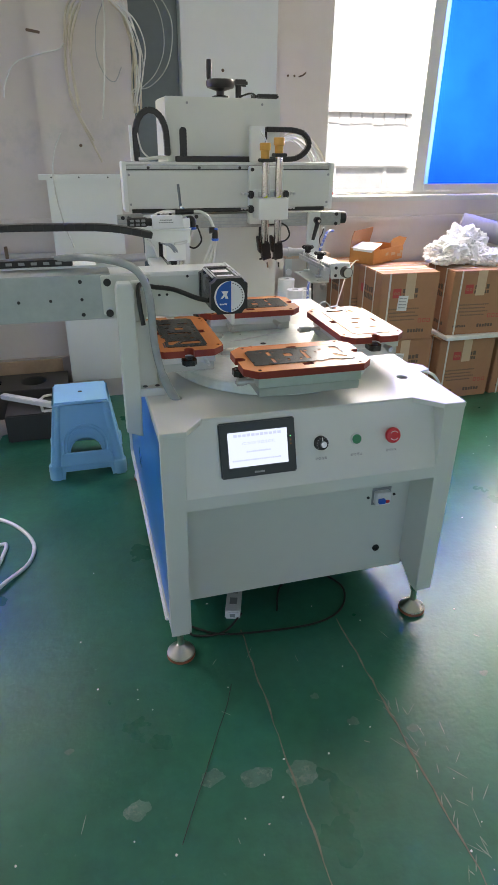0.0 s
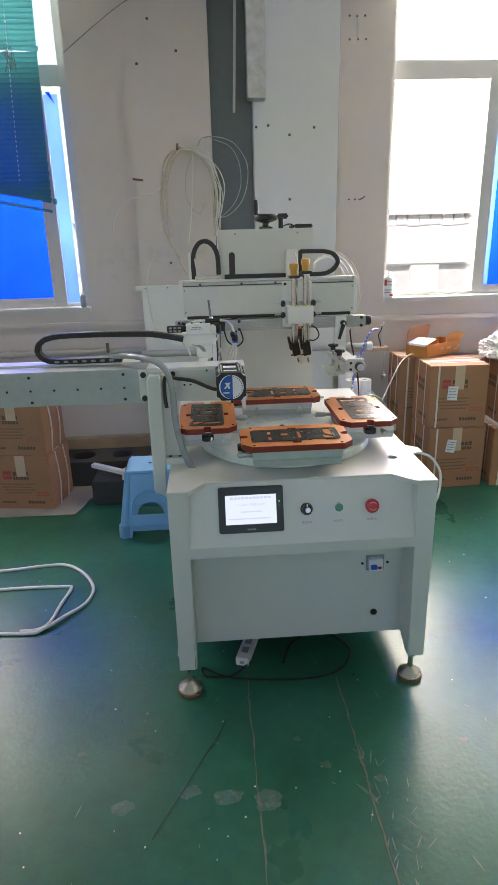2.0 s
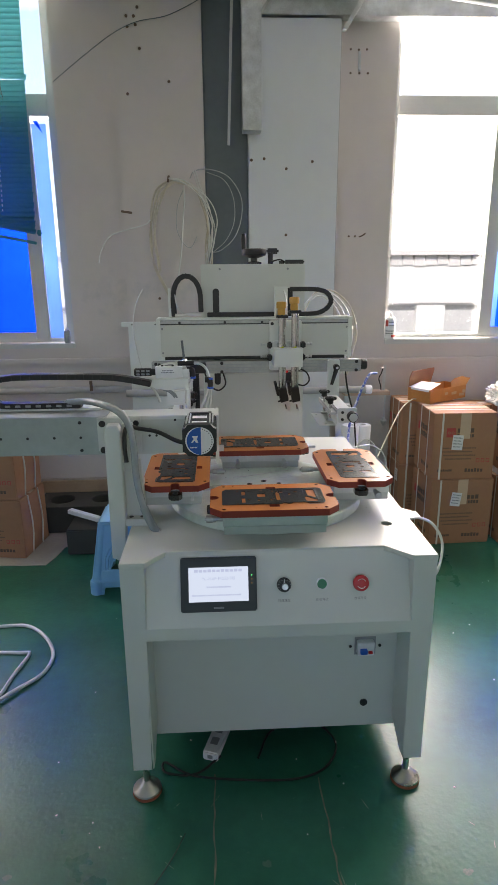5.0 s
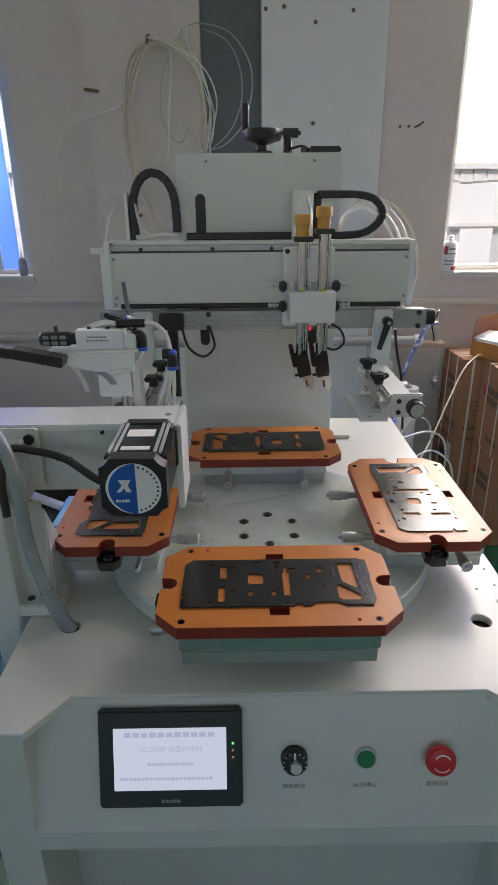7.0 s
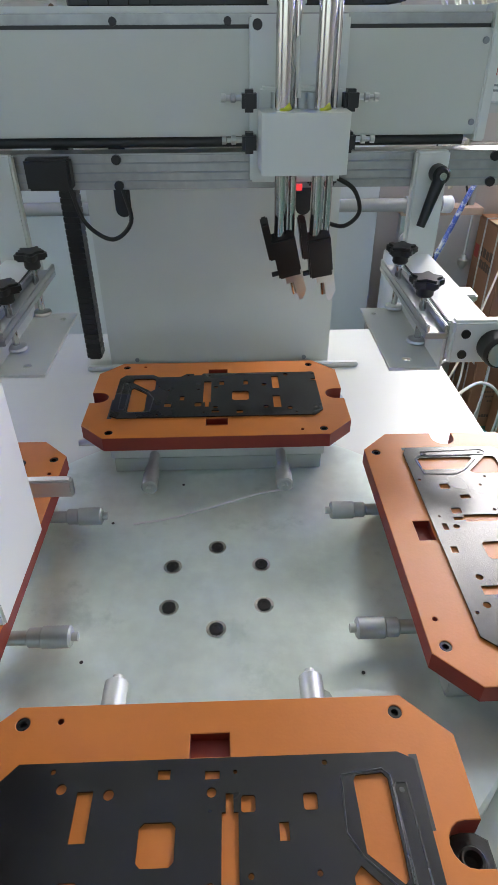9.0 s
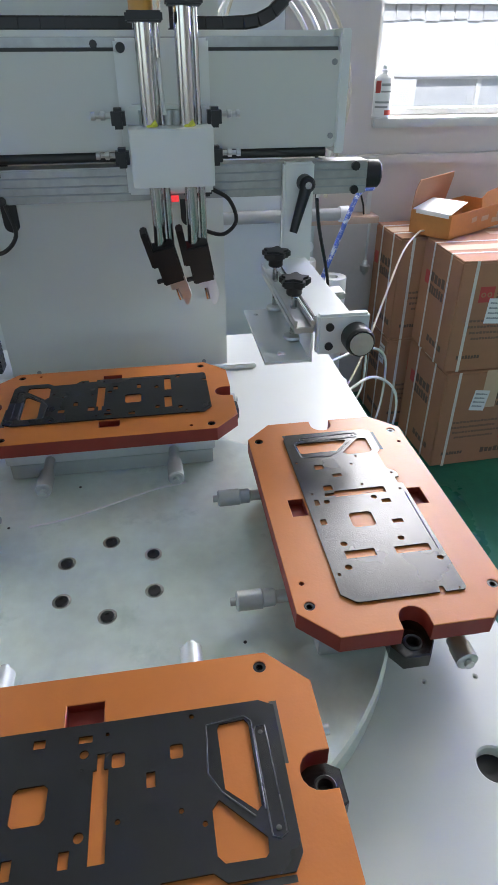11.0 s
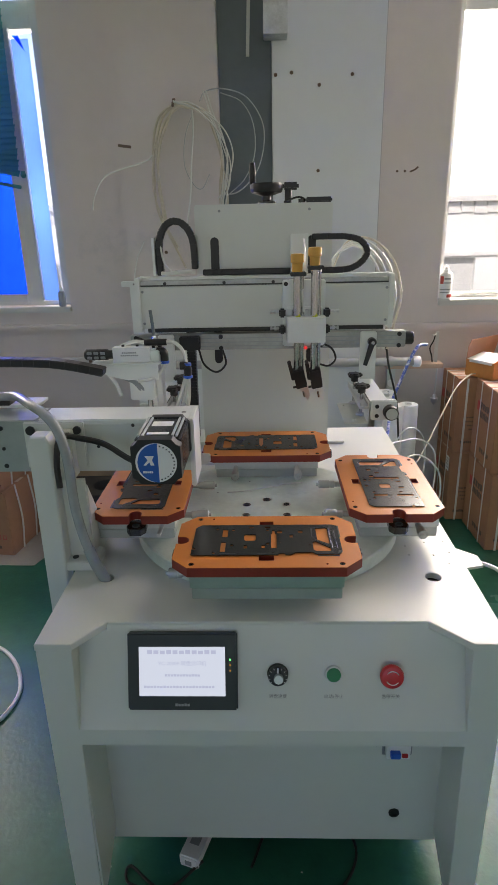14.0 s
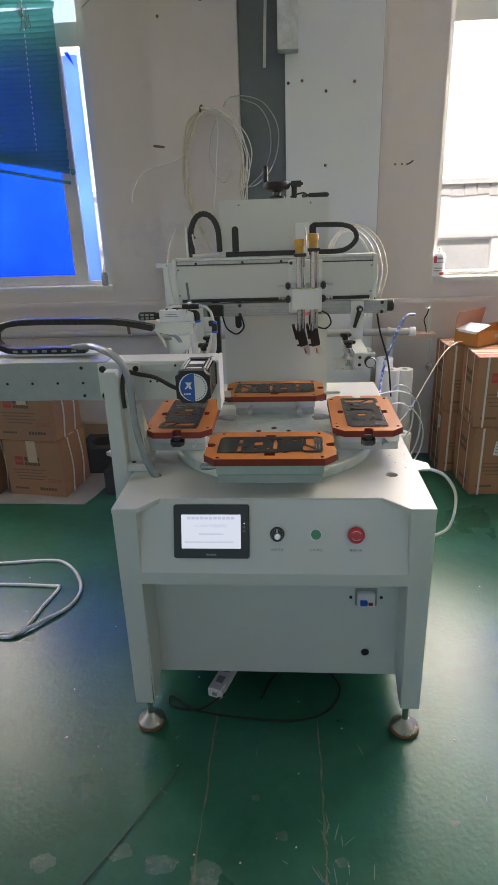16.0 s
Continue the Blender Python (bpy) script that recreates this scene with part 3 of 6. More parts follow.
def fixture(m, pocket_side):
    """One nest: aluminium block, orange plate, micrometers and clamps. Drawn round its own middle, long side along x, hub towards +y."""
    block = part("nest_block", moved(bm_box(-0.136, 0.136, -0.090, 0.075, 0.783, 0.806, 0.0012), m), "alu_dull", machine, "aluminium block of a nest")
    part("upper_plate", moved(bm_box(-0.139, 0.139, -0.092, 0.078, 0.8075, 0.8345, 0.0012), m), "alu", block)
    pockets = [rect(-0.0145, 0.0145, 0.058, 0.076), rect(-0.0145, 0.0145, -0.077, -0.058)]
    screws = [(sx * 0.135, sy * 0.087) for sx in (-1, 1) for sy in (-1, 1)]
    seat = [disc(x, y, 0.0058, 14) for x, y in screws] + [disc(-0.108, 0.088, 0.003, 8), disc(0.108, -0.088, 0.003, 8)]
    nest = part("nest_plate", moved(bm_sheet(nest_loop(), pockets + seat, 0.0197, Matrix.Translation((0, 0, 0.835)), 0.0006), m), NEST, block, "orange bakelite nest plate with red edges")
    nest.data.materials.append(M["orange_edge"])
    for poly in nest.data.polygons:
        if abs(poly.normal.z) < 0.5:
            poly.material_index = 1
    for u0, u1, v0, v1 in ((.990, 1.010, .010, .42), (.835, .978, .988, 1.022)):
        (sx, sy), (tx, ty) = on_plate(u0, v1), on_plate(u1, v0)
        part("relief_slot", moved(bm_box(sx, tx, sy - 0.0015, ty - 0.0015, 0.8536, 0.8549), m), "slot_dark", nest, "dark relief slot beside the workpiece")
    for px in (0.067, -0.0675):
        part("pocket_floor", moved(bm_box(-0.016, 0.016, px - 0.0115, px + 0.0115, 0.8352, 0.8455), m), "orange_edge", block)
    for x, y in screws:
        part("screw", moved(bm_turned([(0.0052, 0.846), (0.0052, 0.8535), (0.0028, 0.8535), (0.0028, 0.850)], (x, y, 0), n=12), m), "black_metal", block)
        part("bushing", moved(bm_turned([(0.0057, 0.8495), (0.0057, 0.8515), (0.0054, 0.8515), (0.0054, 0.8495)], (x, y, 0), n=14), m), "chrome", block)
    for x in (-0.082, 0.082):
        micrometer((x, 0.077, 0.812), (0, 1, 0), block, m)
    micrometer((-0.137, -0.048, 0.812), (-1, 0, 0), block, m, 0.05)
    part("spring_pin", moved(bm_cyl((0.138, 0.05, 0.815), (0.185, 0.05, 0.815), 0.0045, n=12), m), "alu", block)
    for s in (-1, 1):
        loop = [(s * x, y) for x, y in ((0.140, -0.017), (0.168, -0.019), (0.181, -0.011), (0.181, 0.011), (0.168, 0.019), (0.140, 0.017))]
        cl = part("clamp", moved(bm_sheet(loop, [disc(s * 0.168, 0, 0.0085, 18)], 0.017, Matrix.Translation((0, 0, 0.812)), 0.0012), m), "black_metal", block, "black angular clamp under the notch")
        part("clamp_ring", moved(bm_turned([(0.0084, 0.813), (0.0084, 0.830), (0.0072, 0.8315), (0.0058, 0.8305), (0.0058, 0.820), (0.0004, 0.820)], (s * 0.168, 0, 0), n=18), m), "slot_dark", cl)
        part("clamp_arm", moved(bm_box(min(s * 0.139, s * 0.168), max(s * 0.139, s * 0.168), -0.010, 0.010, 0.808, 0.816), m), "black_metal", block)
    return block


NEST = M["orange"]
for k in range(4):
    fixture(Matrix.Translation(HUB) @ pose(0, 0, 0, 0, 0, 90 * k) @ Matrix.Translation((0, -0.2765, 0)), 1)

# column behind the turntable
column = part("column", bm_box(-0.209, 0.196, 1.018, 1.26, 0.75, 1.488, 0.004), "enamel", machine, "white enamelled column cover")


def slot_loop(x, z0, z1, r):
    return arc_pts(x, z0 + r, r, 180, 360, 8) + arc_pts(x, z1 - r, r, 0, 180, 8)


for x in (-0.152, 0.136):
    part("slot", bm_sheet(slot_loop(x, 1.02, 1.398, 0.0125), [], 0.0015, Matrix.Translation((0, 1.0185, 0)) @ UP_Y), "black", column, "black vertical slot")
for x, z in ((-0.135, 1.470), (0.128, 1.470), (0.15, 0.765), (-0.16, 0.765)):
    part("screw", bm_cyl((x, 1.018, z), (x, 1.0155, z), 0.004, n=10), "grey_plastic", column)
part("column_foot", bm_box(-0.25, 0.25, 1.0, 1.012, 0.7505, 0.760, 0.002), "enamel_white", machine)
part("back_cable_duct", bm_box(-0.253, -0.228, 1.03, 1.06, 0.76, 1.16, 0.003), "black", column, "black corrugated cable duct")
bm = bmesh.new()
for k in range(40):
    bm_box(-0.2538, -0.2272, 1.0292, 1.0608, 0.765 + 0.0098 * k, 0.7725 + 0.0098 * k, bm=bm)
part("duct_rib", bm, "black", column)
wheel = part("handwheel", bm_turned([(0.014, 1.488), (0.014, 1.512), (0.020, 1.514), (0.046, 1.522), (0.050, 1.530), (0.050, 1.542), (0.046, 1.548), (0.012, 1.546)], (0.004, 1.12, 0), n=32), "black", machine, "black handwheel with a crank grip")
part("crank_grip", bm_turned([(0.006, 1.545), (0.009, 1.55), (0.010, 1.585), (0.0085, 1.604), (0.005, 1.606)], (-0.038, 1.11, 0), n=14), "black", wheel)
part("hub_flange", bm_turned([(0.03, 1.488), (0.03, 1.496), (0.018, 1.500)], (0.004, 1.12, 0)), "black_metal", wheel)
lock = part("lock_knob", bm_cyl((0.07, 1.12, 1.488), (0.07, 1.12, 1.53), 0.011, n=14), "black", machine, "black locking knob")
part("grip", bm_box(0.052, 0.102, 1.108, 1.132, 1.528, 1.550, 0.006), "black", lock)
part("link", bm_tube([(0.055, 1.06, 1.492), (0.10, 1.06, 1.505), (0.125, 1.06, 1.492)], 0.003, 6, 4), "black_metal", lock)
lever = part("lever", bm_box(0.118, 0.197, 1.045, 1.065, 1.4885, 1.504, 0.004), "black", machine, "black lever on top of the column")
part("lever_pin", bm_cyl((0.108, 1.055, 1.488), (0.108, 1.055, 1.500), 0.010, n=12), "black_metal", lever)

# print head beam
beam = part("beam_cover", bm_box(-0.370, 0.356, 0.900, 0.985, 1.150, 1.268, 0.003), "enamel", machine, "white enamelled print head beam")
part("top_rail", bm_box(-0.362, 0.348, 0.908, 0.975, 1.2725, 1.284, 0.001), "rail", beam, "grey rail along the beam")
part("rail_slot", bm_box(-0.362, 0.348, 0.910, 0.975, 1.2682, 1.2724), "slot_dark", beam, "dark slot under the rail")
part("top_plate", bm_box(-0.366, 0.352, 0.935, 0.99, 1.284, 1.292, 0.001), "enamel_white", beam)
for x0, x1 in ((-0.376, -0.362), (0.348, 0.362)):
    part("end_cap", bm_box(x0, x1, 0.896, 0.992, 1.142, 1.293, 0.002), "enamel_white", beam)
for x, z in ((-0.355, 1.255), (-0.355, 1.165), (0.341, 1.255), (0.341, 1.165)):
    part("screw", bm_cyl((x, 0.9, z), (x, 0.897, z), 0.004, n=8), "grey_plastic", beam)
for x in (-0.29, -0.12, 0.02):
    part("rail_screw", bm_cyl((x, 0.91, 1.276), (x, 0.905, 1.276), 0.005, n=8), "black", beam)
part("guide_rod", bm_cyl((-0.35, 0.922, 1.142), (0.34, 0.922, 1.142), 0.007, n=12), "slot_dark", beam, "dark guide rod under the beam")
rail = part("lower_rail", bm_box(-0.402, 0.405, 0.905, 0.945, 1.084, 1.130, 0.002), "rail", machine, "bare aluminium rail")
# Thin grey strips on the face paint the shade in the rail's grooves.
for z in (1.095, 1.106, 1.118):
    part("groove_shade", bm_box(-0.401, 0.404, 0.9042, 0.9055, z - 0.001, z + 0.001), "grey_plastic", rail)
for x in (-0.385, -0.135, 0.385):
    for z in (1.090, 1.123):
        part("bolt", bm_cyl((x, 0.905, z), (x, 0.9, z), 0.0065, n=10), "black", rail)
part("end_knob", bm_turned([(0.019, 0), (0.020, 0.003), (0.020, 0.022), (0.017, 0.025)], (0.405, 0.925, 1.108), (1, 0, 0), 18), "black", rail, "black end knob")
part("sensor", bm_box(-0.255, -0.195, 0.882, 0.905, 1.088, 1.128, 0.003), "black", rail, "black sensor block")
part("sensor", bm_box(0.125, 0.165, 0.885, 0.905, 1.09, 1.128, 0.003), "black", rail)
part("sensor_cable", bm_tube([(-0.20, 0.89, 1.09), (-0.185, 0.885, 1.045), (-0.15, 0.885, 1.022), (-0.122, 0.89, 1.045), (-0.13, 0.9, 1.085)], 0.003), "cable", rail)
part("sensor_cable", bm_tube([(0.165, 0.89, 1.10), (0.19, 0.885, 1.085), (0.20, 0.885, 1.055), (0.18, 0.89, 1.035), (0.15, 0.9, 1.04)], 0.003), "cable", rail)


def clamp_lever(x, z, dx, dz):
    lv = part("clamp_lever", bm_turned([(0.012, 0), (0.012, 0.02), (0.009, 0.024)], (x, 0.888, z), (0, -1, 0), 16), "black", rail, "black clamping lever")
    part("handle", bm_cyl((x, 0.87, z), (x + dx, 0.862, z + dz), 0.009, 0.006, 12), "black", lv)
    part("pivot", bm_cyl((x, 0.864, z), (x, 0.86, z), 0.005, n=10), "chrome", lv)


clamp_lever(-0.318, 1.103, -0.055, 0.025)
clamp_lever(0.303, 1.105, -0.02, -0.065)


def star_knob(x, y, z, parent):
    """A five-lobed clamping knob on a threaded stud with a swivel pad."""
    loop = [((0.0185 + 0.0035 * math.cos(5 * a)) * math.cos(a), (0.0185 + 0.0035 * math.cos(5 * a)) * math.sin(a)) for a in [2 * math.pi * k / 40 for k in range(40)]]
    bm = bm_prism(loop, Matrix.Translation((x, y, z)), 0.012)
    bmesh.ops.bevel(bm, geom=[e for e in bm.edges if abs(e.verts[0].co.z - e.verts[1].co.z) < 1e-5 and e.calc_face_angle(0) > 1], offset=0.003, segments=2, affect="EDGES")
    knob = part("star_knob", bm, "black", parent, "black star knob on a screw")
    part("neck", bm_turned([(0.009, z - 0.012), (0.0105, z - 0.010), (0.0105, z + 0.001)], (x, y, 0), n=16), "black", knob)
    part("stud", bm_cyl((x, y, 0.946), (x, y, z - 0.011), 0.0042, n=12), "chrome", knob, "bright threaded stud")
    part("swivel_pad", bm_turned([(0.012, 0.9415), (0.013, 0.943), (0.012, 0.946), (0.006, 0.948)], (x, y, 0), n=18), "alu", knob)


def side_clamp(s):
    """The bracket and screen clamp arm under one end of the rail."""
    def sbox(x0, x1, *rest):
        return bm_box(min(s * x0, s * x1), max(s * x0, s * x1), *rest)
    hang = part("clamp_hanger", sbox(0.272, 0.318, 0.888, 0.905, 0.985, 1.132, 0.003), "enamel_white", machine, "white hanger with a screen clamp arm")
    part("arm", sbox(0.262, 0.312, 0.640, 0.905, 0.974, 0.994, 0.002), "enamel_white", hang)
    part("arm_seam", sbox(0.2615, 0.2635, 0.642, 0.88, 0.9935, 0.9945), "slot_dark", hang)
    part("channel", sbox(0.236, 0.261, 0.632, 0.872, 0.976, 0.984, 0.001), "alu", hang, "aluminium channel")
    for x in (0.236, 0.257):
        part("channel_lip", sbox(x, x + 0.004, 0.632, 0.872, 0.984, 0.993, 0.001), "alu", hang)
    part("angle_web", sbox(0.2575, 0.2605, 0.632, 0.815, 0.9405, 0.9755), "enamel_white", hang)
    flange = bm_sheet(rect(min(s * 0.200, s * 0.2605), max(s * 0.200, s * 0.2605), 0.632, 0.815), [disc(s * 0.226, 0.655, 0.0055, 12), disc(s * 0.215, 0.795, 0.004, 10)], 0.0035, Matrix.Translation((0, 0, 0.937)))
    part("angle_flange", flange, "enamel_white", hang, "pale angle flange with two holes")
    part("end_plate", sbox(0.264, 0.330, 0.626, 0.640, 0.948, 1.000, 0.003), "enamel_white", hang)
    dial = part("adjusting_dial", bm_turned([(0.0165, 0)] + [(0.0185 - 0.0004 * (k % 2), 0.002 + 0.002 * k) for k in range(12)] + [(0.0165, 0.027)], (s * 0.312, 0.626, 0.972), (0, -1, 0), 32), "black", hang, "black knurled dial with a silver face")
    part("dial_face", bm_cyl((s * 0.312, 0.600, 0.972), (s * 0.312, 0.5975, 0.972), 0.0145, n=24), "alu", dial, "silver dial face")
    star_knob(s * 0.250, 0.700, 1.014, hang)
    star_knob(s * 0.247, 0.812, 1.018, hang)
    for z in (0.985, 0.960):
        part("bolt", bm_cyl((s * 0.279, 0.626, z), (s * 0.279, 0.6235, z), 0.0052, n=12), "black", hang)
    part("side_catch", bm_box(min(s * 0.312, s * 0.332), max(s * 0.312, s * 0.332), 0.735, 0.765, 0.978, 0.988, 0.002), "alu", hang)


side_clamp(1)
side_clamp(-1)

# carriage with two squeegee cylinders
CX = 0.108
carriage = part("carriage", bm_box(CX - 0.062, CX + 0.058, 0.872, 0.899, 1.098, 1.282, 0.003), "enamel_white", machine, "white carriage with two squeegee cylinders")
part("shield", bm_prism([(-0.054, 0.064), (-0.052, 0.004), (-0.044, 0), (0.044, 0), (0.052, 0.004), (0.054, 0.064)], Matrix.Translation((CX + 0.001, 0.79, 1.121)), 0.067), "enamel_white", carriage)
part("mount", bm_box(CX - 0.05, CX + 0.05, 0.85, 0.873, 1.12, 1.21, 0.003), "enamel_white", carriage)
for x, dz in ((-0.024, -0.004), (0.023, 0.012)):
    px = CX + x
    cyl = part("cylinder", bm_cyl((px, 0.822, 1.125), (px, 0.822, 1.31 + dz), 0.0102, n=24), "chrome", carriage, "polished squeegee cylinder")
    part("guide_rod", bm_cyl((px + 0.0155, 0.836, 1.125), (px + 0.0155, 0.836, 1.30 + dz), 0.0038, n=12), "chrome", cyl)
    part("knob_base", bm_box(px - 0.019, px + 0.024, 0.806, 0.842, 1.300 + dz, 1.311 + dz, 0.002), "black", cyl)
    part("knob", bm_turned([(0.014, 1.311 + dz), (0.0145, 1.333 + dz), (0.018, 1.336 + dz), (0.0185, 1.352 + dz), (0.017, 1.357 + dz), (0.010, 1.358 + dz)], (px, 0.822, 0), n=20), "amber", cyl, "amber adjusting knob")
    part("collar", bm_cyl((px - 0.004, 0.815, 1.187), (px + 0.008, 0.815, 1.193), 0.004, n=8), material("yellow_seal", (0.6, 0.6, 0.05), 0.5), cyl)
    part("piston_rod", bm_cyl((px, 0.826, 1.03), (px, 0.826, 1.125), 0.0085, n=16), "chrome", cyl)
    part("piston_rod", bm_cyl((px + 0.015, 0.832, 1.02), (px + 0.015, 0.832, 1.115), 0.005, n=12), "chrome", cyl)
    tilt = Matrix.Translation((px + 0.004, 0.822, 1.035)) @ pose(0, 0, 0, 16, -14 if x < 0 else -10, 0)
    holder = part("squeegee_holder", moved(bm_box(-0.016, 0.016, -0.012, 0.012, -0.052, 0.008, 0.002), tilt), "black", carriage, "black squeegee holder with a silver blade")
    part("holder_side", moved(bm_box(-0.024, -0.014, -0.008, 0.014, -0.022, 0.034, 0.002), tilt), "black", holder)
    part("blade", bm_prism([(-0.012, 0), (0.012, 0), (0.014, -0.035), (0.006, -0.05), (0.001, -0.05), (-0.002, -0.018), (-0.012, -0.018)], tilt @ Matrix.Translation((0.004, 0.002, -0.044)) @ UP_Y, 0.012), "alu", holder)
    part("blade_screw", moved(bm_cyl((-0.025, 0, -0.048), (-0.01, 0, -0.048), 0.0035, n=8), tilt), "black", holder)
    part("blade_pin", moved(bm_cyl((0.0, -0.004, -0.05), (0.0, -0.004, -0.085), 0.003, n=8), tilt), "chrome", holder)
for s in (-1, 1):
    for z in (1.196, 1.150):
        vx = CX - 0.002 + s * 0.062
        v = part("flow_valve", bm_box(vx - 0.009, vx + 0.009, 0.835, 0.86, z - 0.012, z + 0.012, 0.004), "black", carriage, "black air valve with a steel screw")
        part("valve_screw", bm_turned([(0.0035, 0), (0.0035, 0.008), (0.0055, 0.009), (0.0055, 0.014), (0.003, 0.015), (0.003, 0.02), (0.005, 0.021), (0.005, 0.026)], (vx + s * 0.008, 0.847, z + 0.003), (s, 0, 0), 10), "alu", v)
for x in (-0.028, 0.0, 0.012, 0.034):
    part("cylinder_block", bm_cyl((CX + x, 0.845, 1.16), (CX + x, 0.845, 1.205), 0.010, n=14), "alu_dull", carriage)
part("carriage_bolt", bm_cyl((CX - 0.053, 0.873, 1.272), (CX - 0.053, 0.868, 1.272), 0.006, n=10), "black", carriage)
part("warning_lamp", bm_box(CX - 0.004, CX + 0.008, 0.868, 0.873, 1.088, 1.096), "led_red", carriage, "small red indicator")
part("air_tube", bm_tube([(CX - 0.005, 0.83, 1.20), (CX - 0.008, 0.835, 1.26), (CX, 0.87, 1.34), (CX + 0.0, 0.96, 1.39)], 0.003), "tube", carriage)
part("chain_bracket", bm_box(CX - 0.036, CX + 0.014, 0.955, 0.985, 1.2925, 1.403, 0.002), "enamel_white", carriage)


def chain(name, points, parent, width=0.022, thick=0.017, y=0.985, pitch=0.021, label="black cable chain"):
    """A drag chain of links along a path in x, z."""
    path = smooth_path([(x, y, z) for x, z in points], 10)
    bm, run, last = bmesh.new(), 0.0, path[0]
    marks = [path[0]]
    for p, q in zip(path, path[1:]):
        run += (q - p).length
        if run >= pitch:
            marks.append(q)
            run = 0.0
    for p, q in zip(marks, marks[1:]):
        mid, way = (p + q) / 2, (q - p).normalized()
        m = Matrix.Translation(mid) @ Matrix(((way.x, 0, -way.z, 0), (0, 1, 0, 0), (way.z, 0, way.x, 0), (0, 0, 0, 1)))
        h = (q - p).length / 2
        link = bm_box(-h * 1.12, h * 1.12, -width / 2, width / 2, -thick / 2, thick / 2, 0.0025, 1)
        bmesh.ops.transform(link, matrix=m, verts=link.verts[:])
        me = bpy.data.meshes.new("link")
        link.to_mesh(me)
        link.free()
        bm.from_mesh(me)
        bpy.data.meshes.remove(me)
    return part(name, bm, "black", parent, label)


chain("cable_chain", [(-0.185, 1.3005), (-0.05, 1.3005), (0.12, 1.3005), (0.235, 1.302), (0.275, 1.318), (0.296, 1.348), (0.278, 1.380), (0.24, 1.392), (0.19, 1.394), (0.135, 1.394)], machine)
chain("cable_chain", [(-0.314, 1.295), (-0.316, 1.36), (-0.310, 1.405), (-0.288, 1.438), (-0.262, 1.446), (-0.234, 1.432), (-0.215, 1.395), (-0.211, 1.34), (-0.211, 1.293)], machine, 0.026, 0.019, 1.0)
part("chain_plate", bm_box(-0.335, -0.327, 0.985, 1.015, 1.292, 1.40, 0.001), "enamel_white", beam)
part("air_tube", bm_tube([(-0.31, 0.985, 1.30), (-0.29, 0.98, 1.30), (-0.24, 0.975, 1.305), (-0.21, 0.985, 1.302)], 0.006), "tube", beam)
part("air_tube", bm_tube([(-0.313, 0.992, 1.40), (-0.30, 0.985, 1.33), (-0.27, 0.98, 1.298)], 0.003), "tube", beam)
for k in range(4):
    r = 0.014 * k
    part("air_hose", bm_tube([(0.19, 1.16, 1.27 - r), (0.225 + 0.6 * r, 1.16, 1.335 + 0.7 * r), (0.285 + r, 1.15, 1.362 + 0.5 * r), (0.345 + 1.3 * r, 1.13, 1.31 + 0.3 * r), (0.372 + 1.3 * r, 1.10, 1.22), (0.36 + r, 1.06, 1.13), (0.34 + r, 1.05, 1.05)], 0.0038), "tube_old" if k == 3 else "tube", machine, "clear air hose")

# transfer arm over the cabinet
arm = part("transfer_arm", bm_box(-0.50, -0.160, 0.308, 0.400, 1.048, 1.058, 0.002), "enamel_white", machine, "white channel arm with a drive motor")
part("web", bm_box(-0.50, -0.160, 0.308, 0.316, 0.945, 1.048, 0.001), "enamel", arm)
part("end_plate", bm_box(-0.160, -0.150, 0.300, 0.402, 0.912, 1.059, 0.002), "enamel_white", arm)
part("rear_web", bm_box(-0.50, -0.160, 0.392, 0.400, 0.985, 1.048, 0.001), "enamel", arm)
for x, z in ((-0.33, 1.0), (-0.35, 1.0), (-0.275, 1.045), (-0.40, 0.99)):
    part("bolt_hole", bm_cyl((x, 0.309, z), (x, 0.3065, z), 0.0035, n=10), "black", arm)
part("screw", bm_cyl((-0.175, 0.35, 1.057), (-0.175, 0.35, 1.0595), 0.005, n=10), "chrome", arm)
long_beam = part("long_beam", bm_box(-1.75, -0.47, 0.300, 0.395, 0.948, 1.060, 0.002), "beam_alu", machine, "bare aluminium beam with bolt holes")
for k in range(16):
    part("bolt_hole", bm_cyl((-0.545 - 0.075 * k, 0.3005, 1.0), (-0.545 - 0.075 * k, 0.2985, 1.0), 0.004, n=10), "black", long_beam)
for k in range(3):
    for z in (0.962, 1.044):
        part("bolt_hole", bm_cyl((-0.545 - 0.30 * k, 0.3005, z), (-0.545 - 0.30 * k, 0.2985, z), 0.005, n=10), "black", long_beam)
part("end_bracket", bm_box(-0.495, -0.372, 0.2905, 0.2992, 0.960, 1.0585, 0.002), "enamel", long_beam)
for z in (0.965, 1.042):
    part("bolt", bm_cyl((-0.48, 0.292, z), (-0.48, 0.286, z), 0.0095, n=14), "black", long_beam, "black socket bolt")
post = part("arm_post", bm_sheet([(-0.464, 0.655), (-0.428, 0.640), (-0.424, 0.80), (-0.424, 1.032), (-0.430, 1.046), (-0.456, 1.046), (-0.462, 1.036)], [], 0.04, Matrix.Translation((0, 0.268, 0)) @ UP_Y, 0.003), "enamel", machine, "white bent steel post carrying the arm")
part("post_web", bm_box(-0.424, -0.374, 0.262, 0.272, 0.765, 0.945, 0.001), "enamel", post)
part("post_neck", bm_box(-0.424, -0.392, 0.268, 0.298, 0.945, 1.045, 0.002), "enamel", post)
part("gusset", bm_prism([(0.272, 0.752), (0.38, 0.752), (0.272, 0.93)], Matrix.Translation((-0.378, 0, 0)) @ pose(0, 0, 0, 90, 0, 90), 0.006), "enamel_white", post)
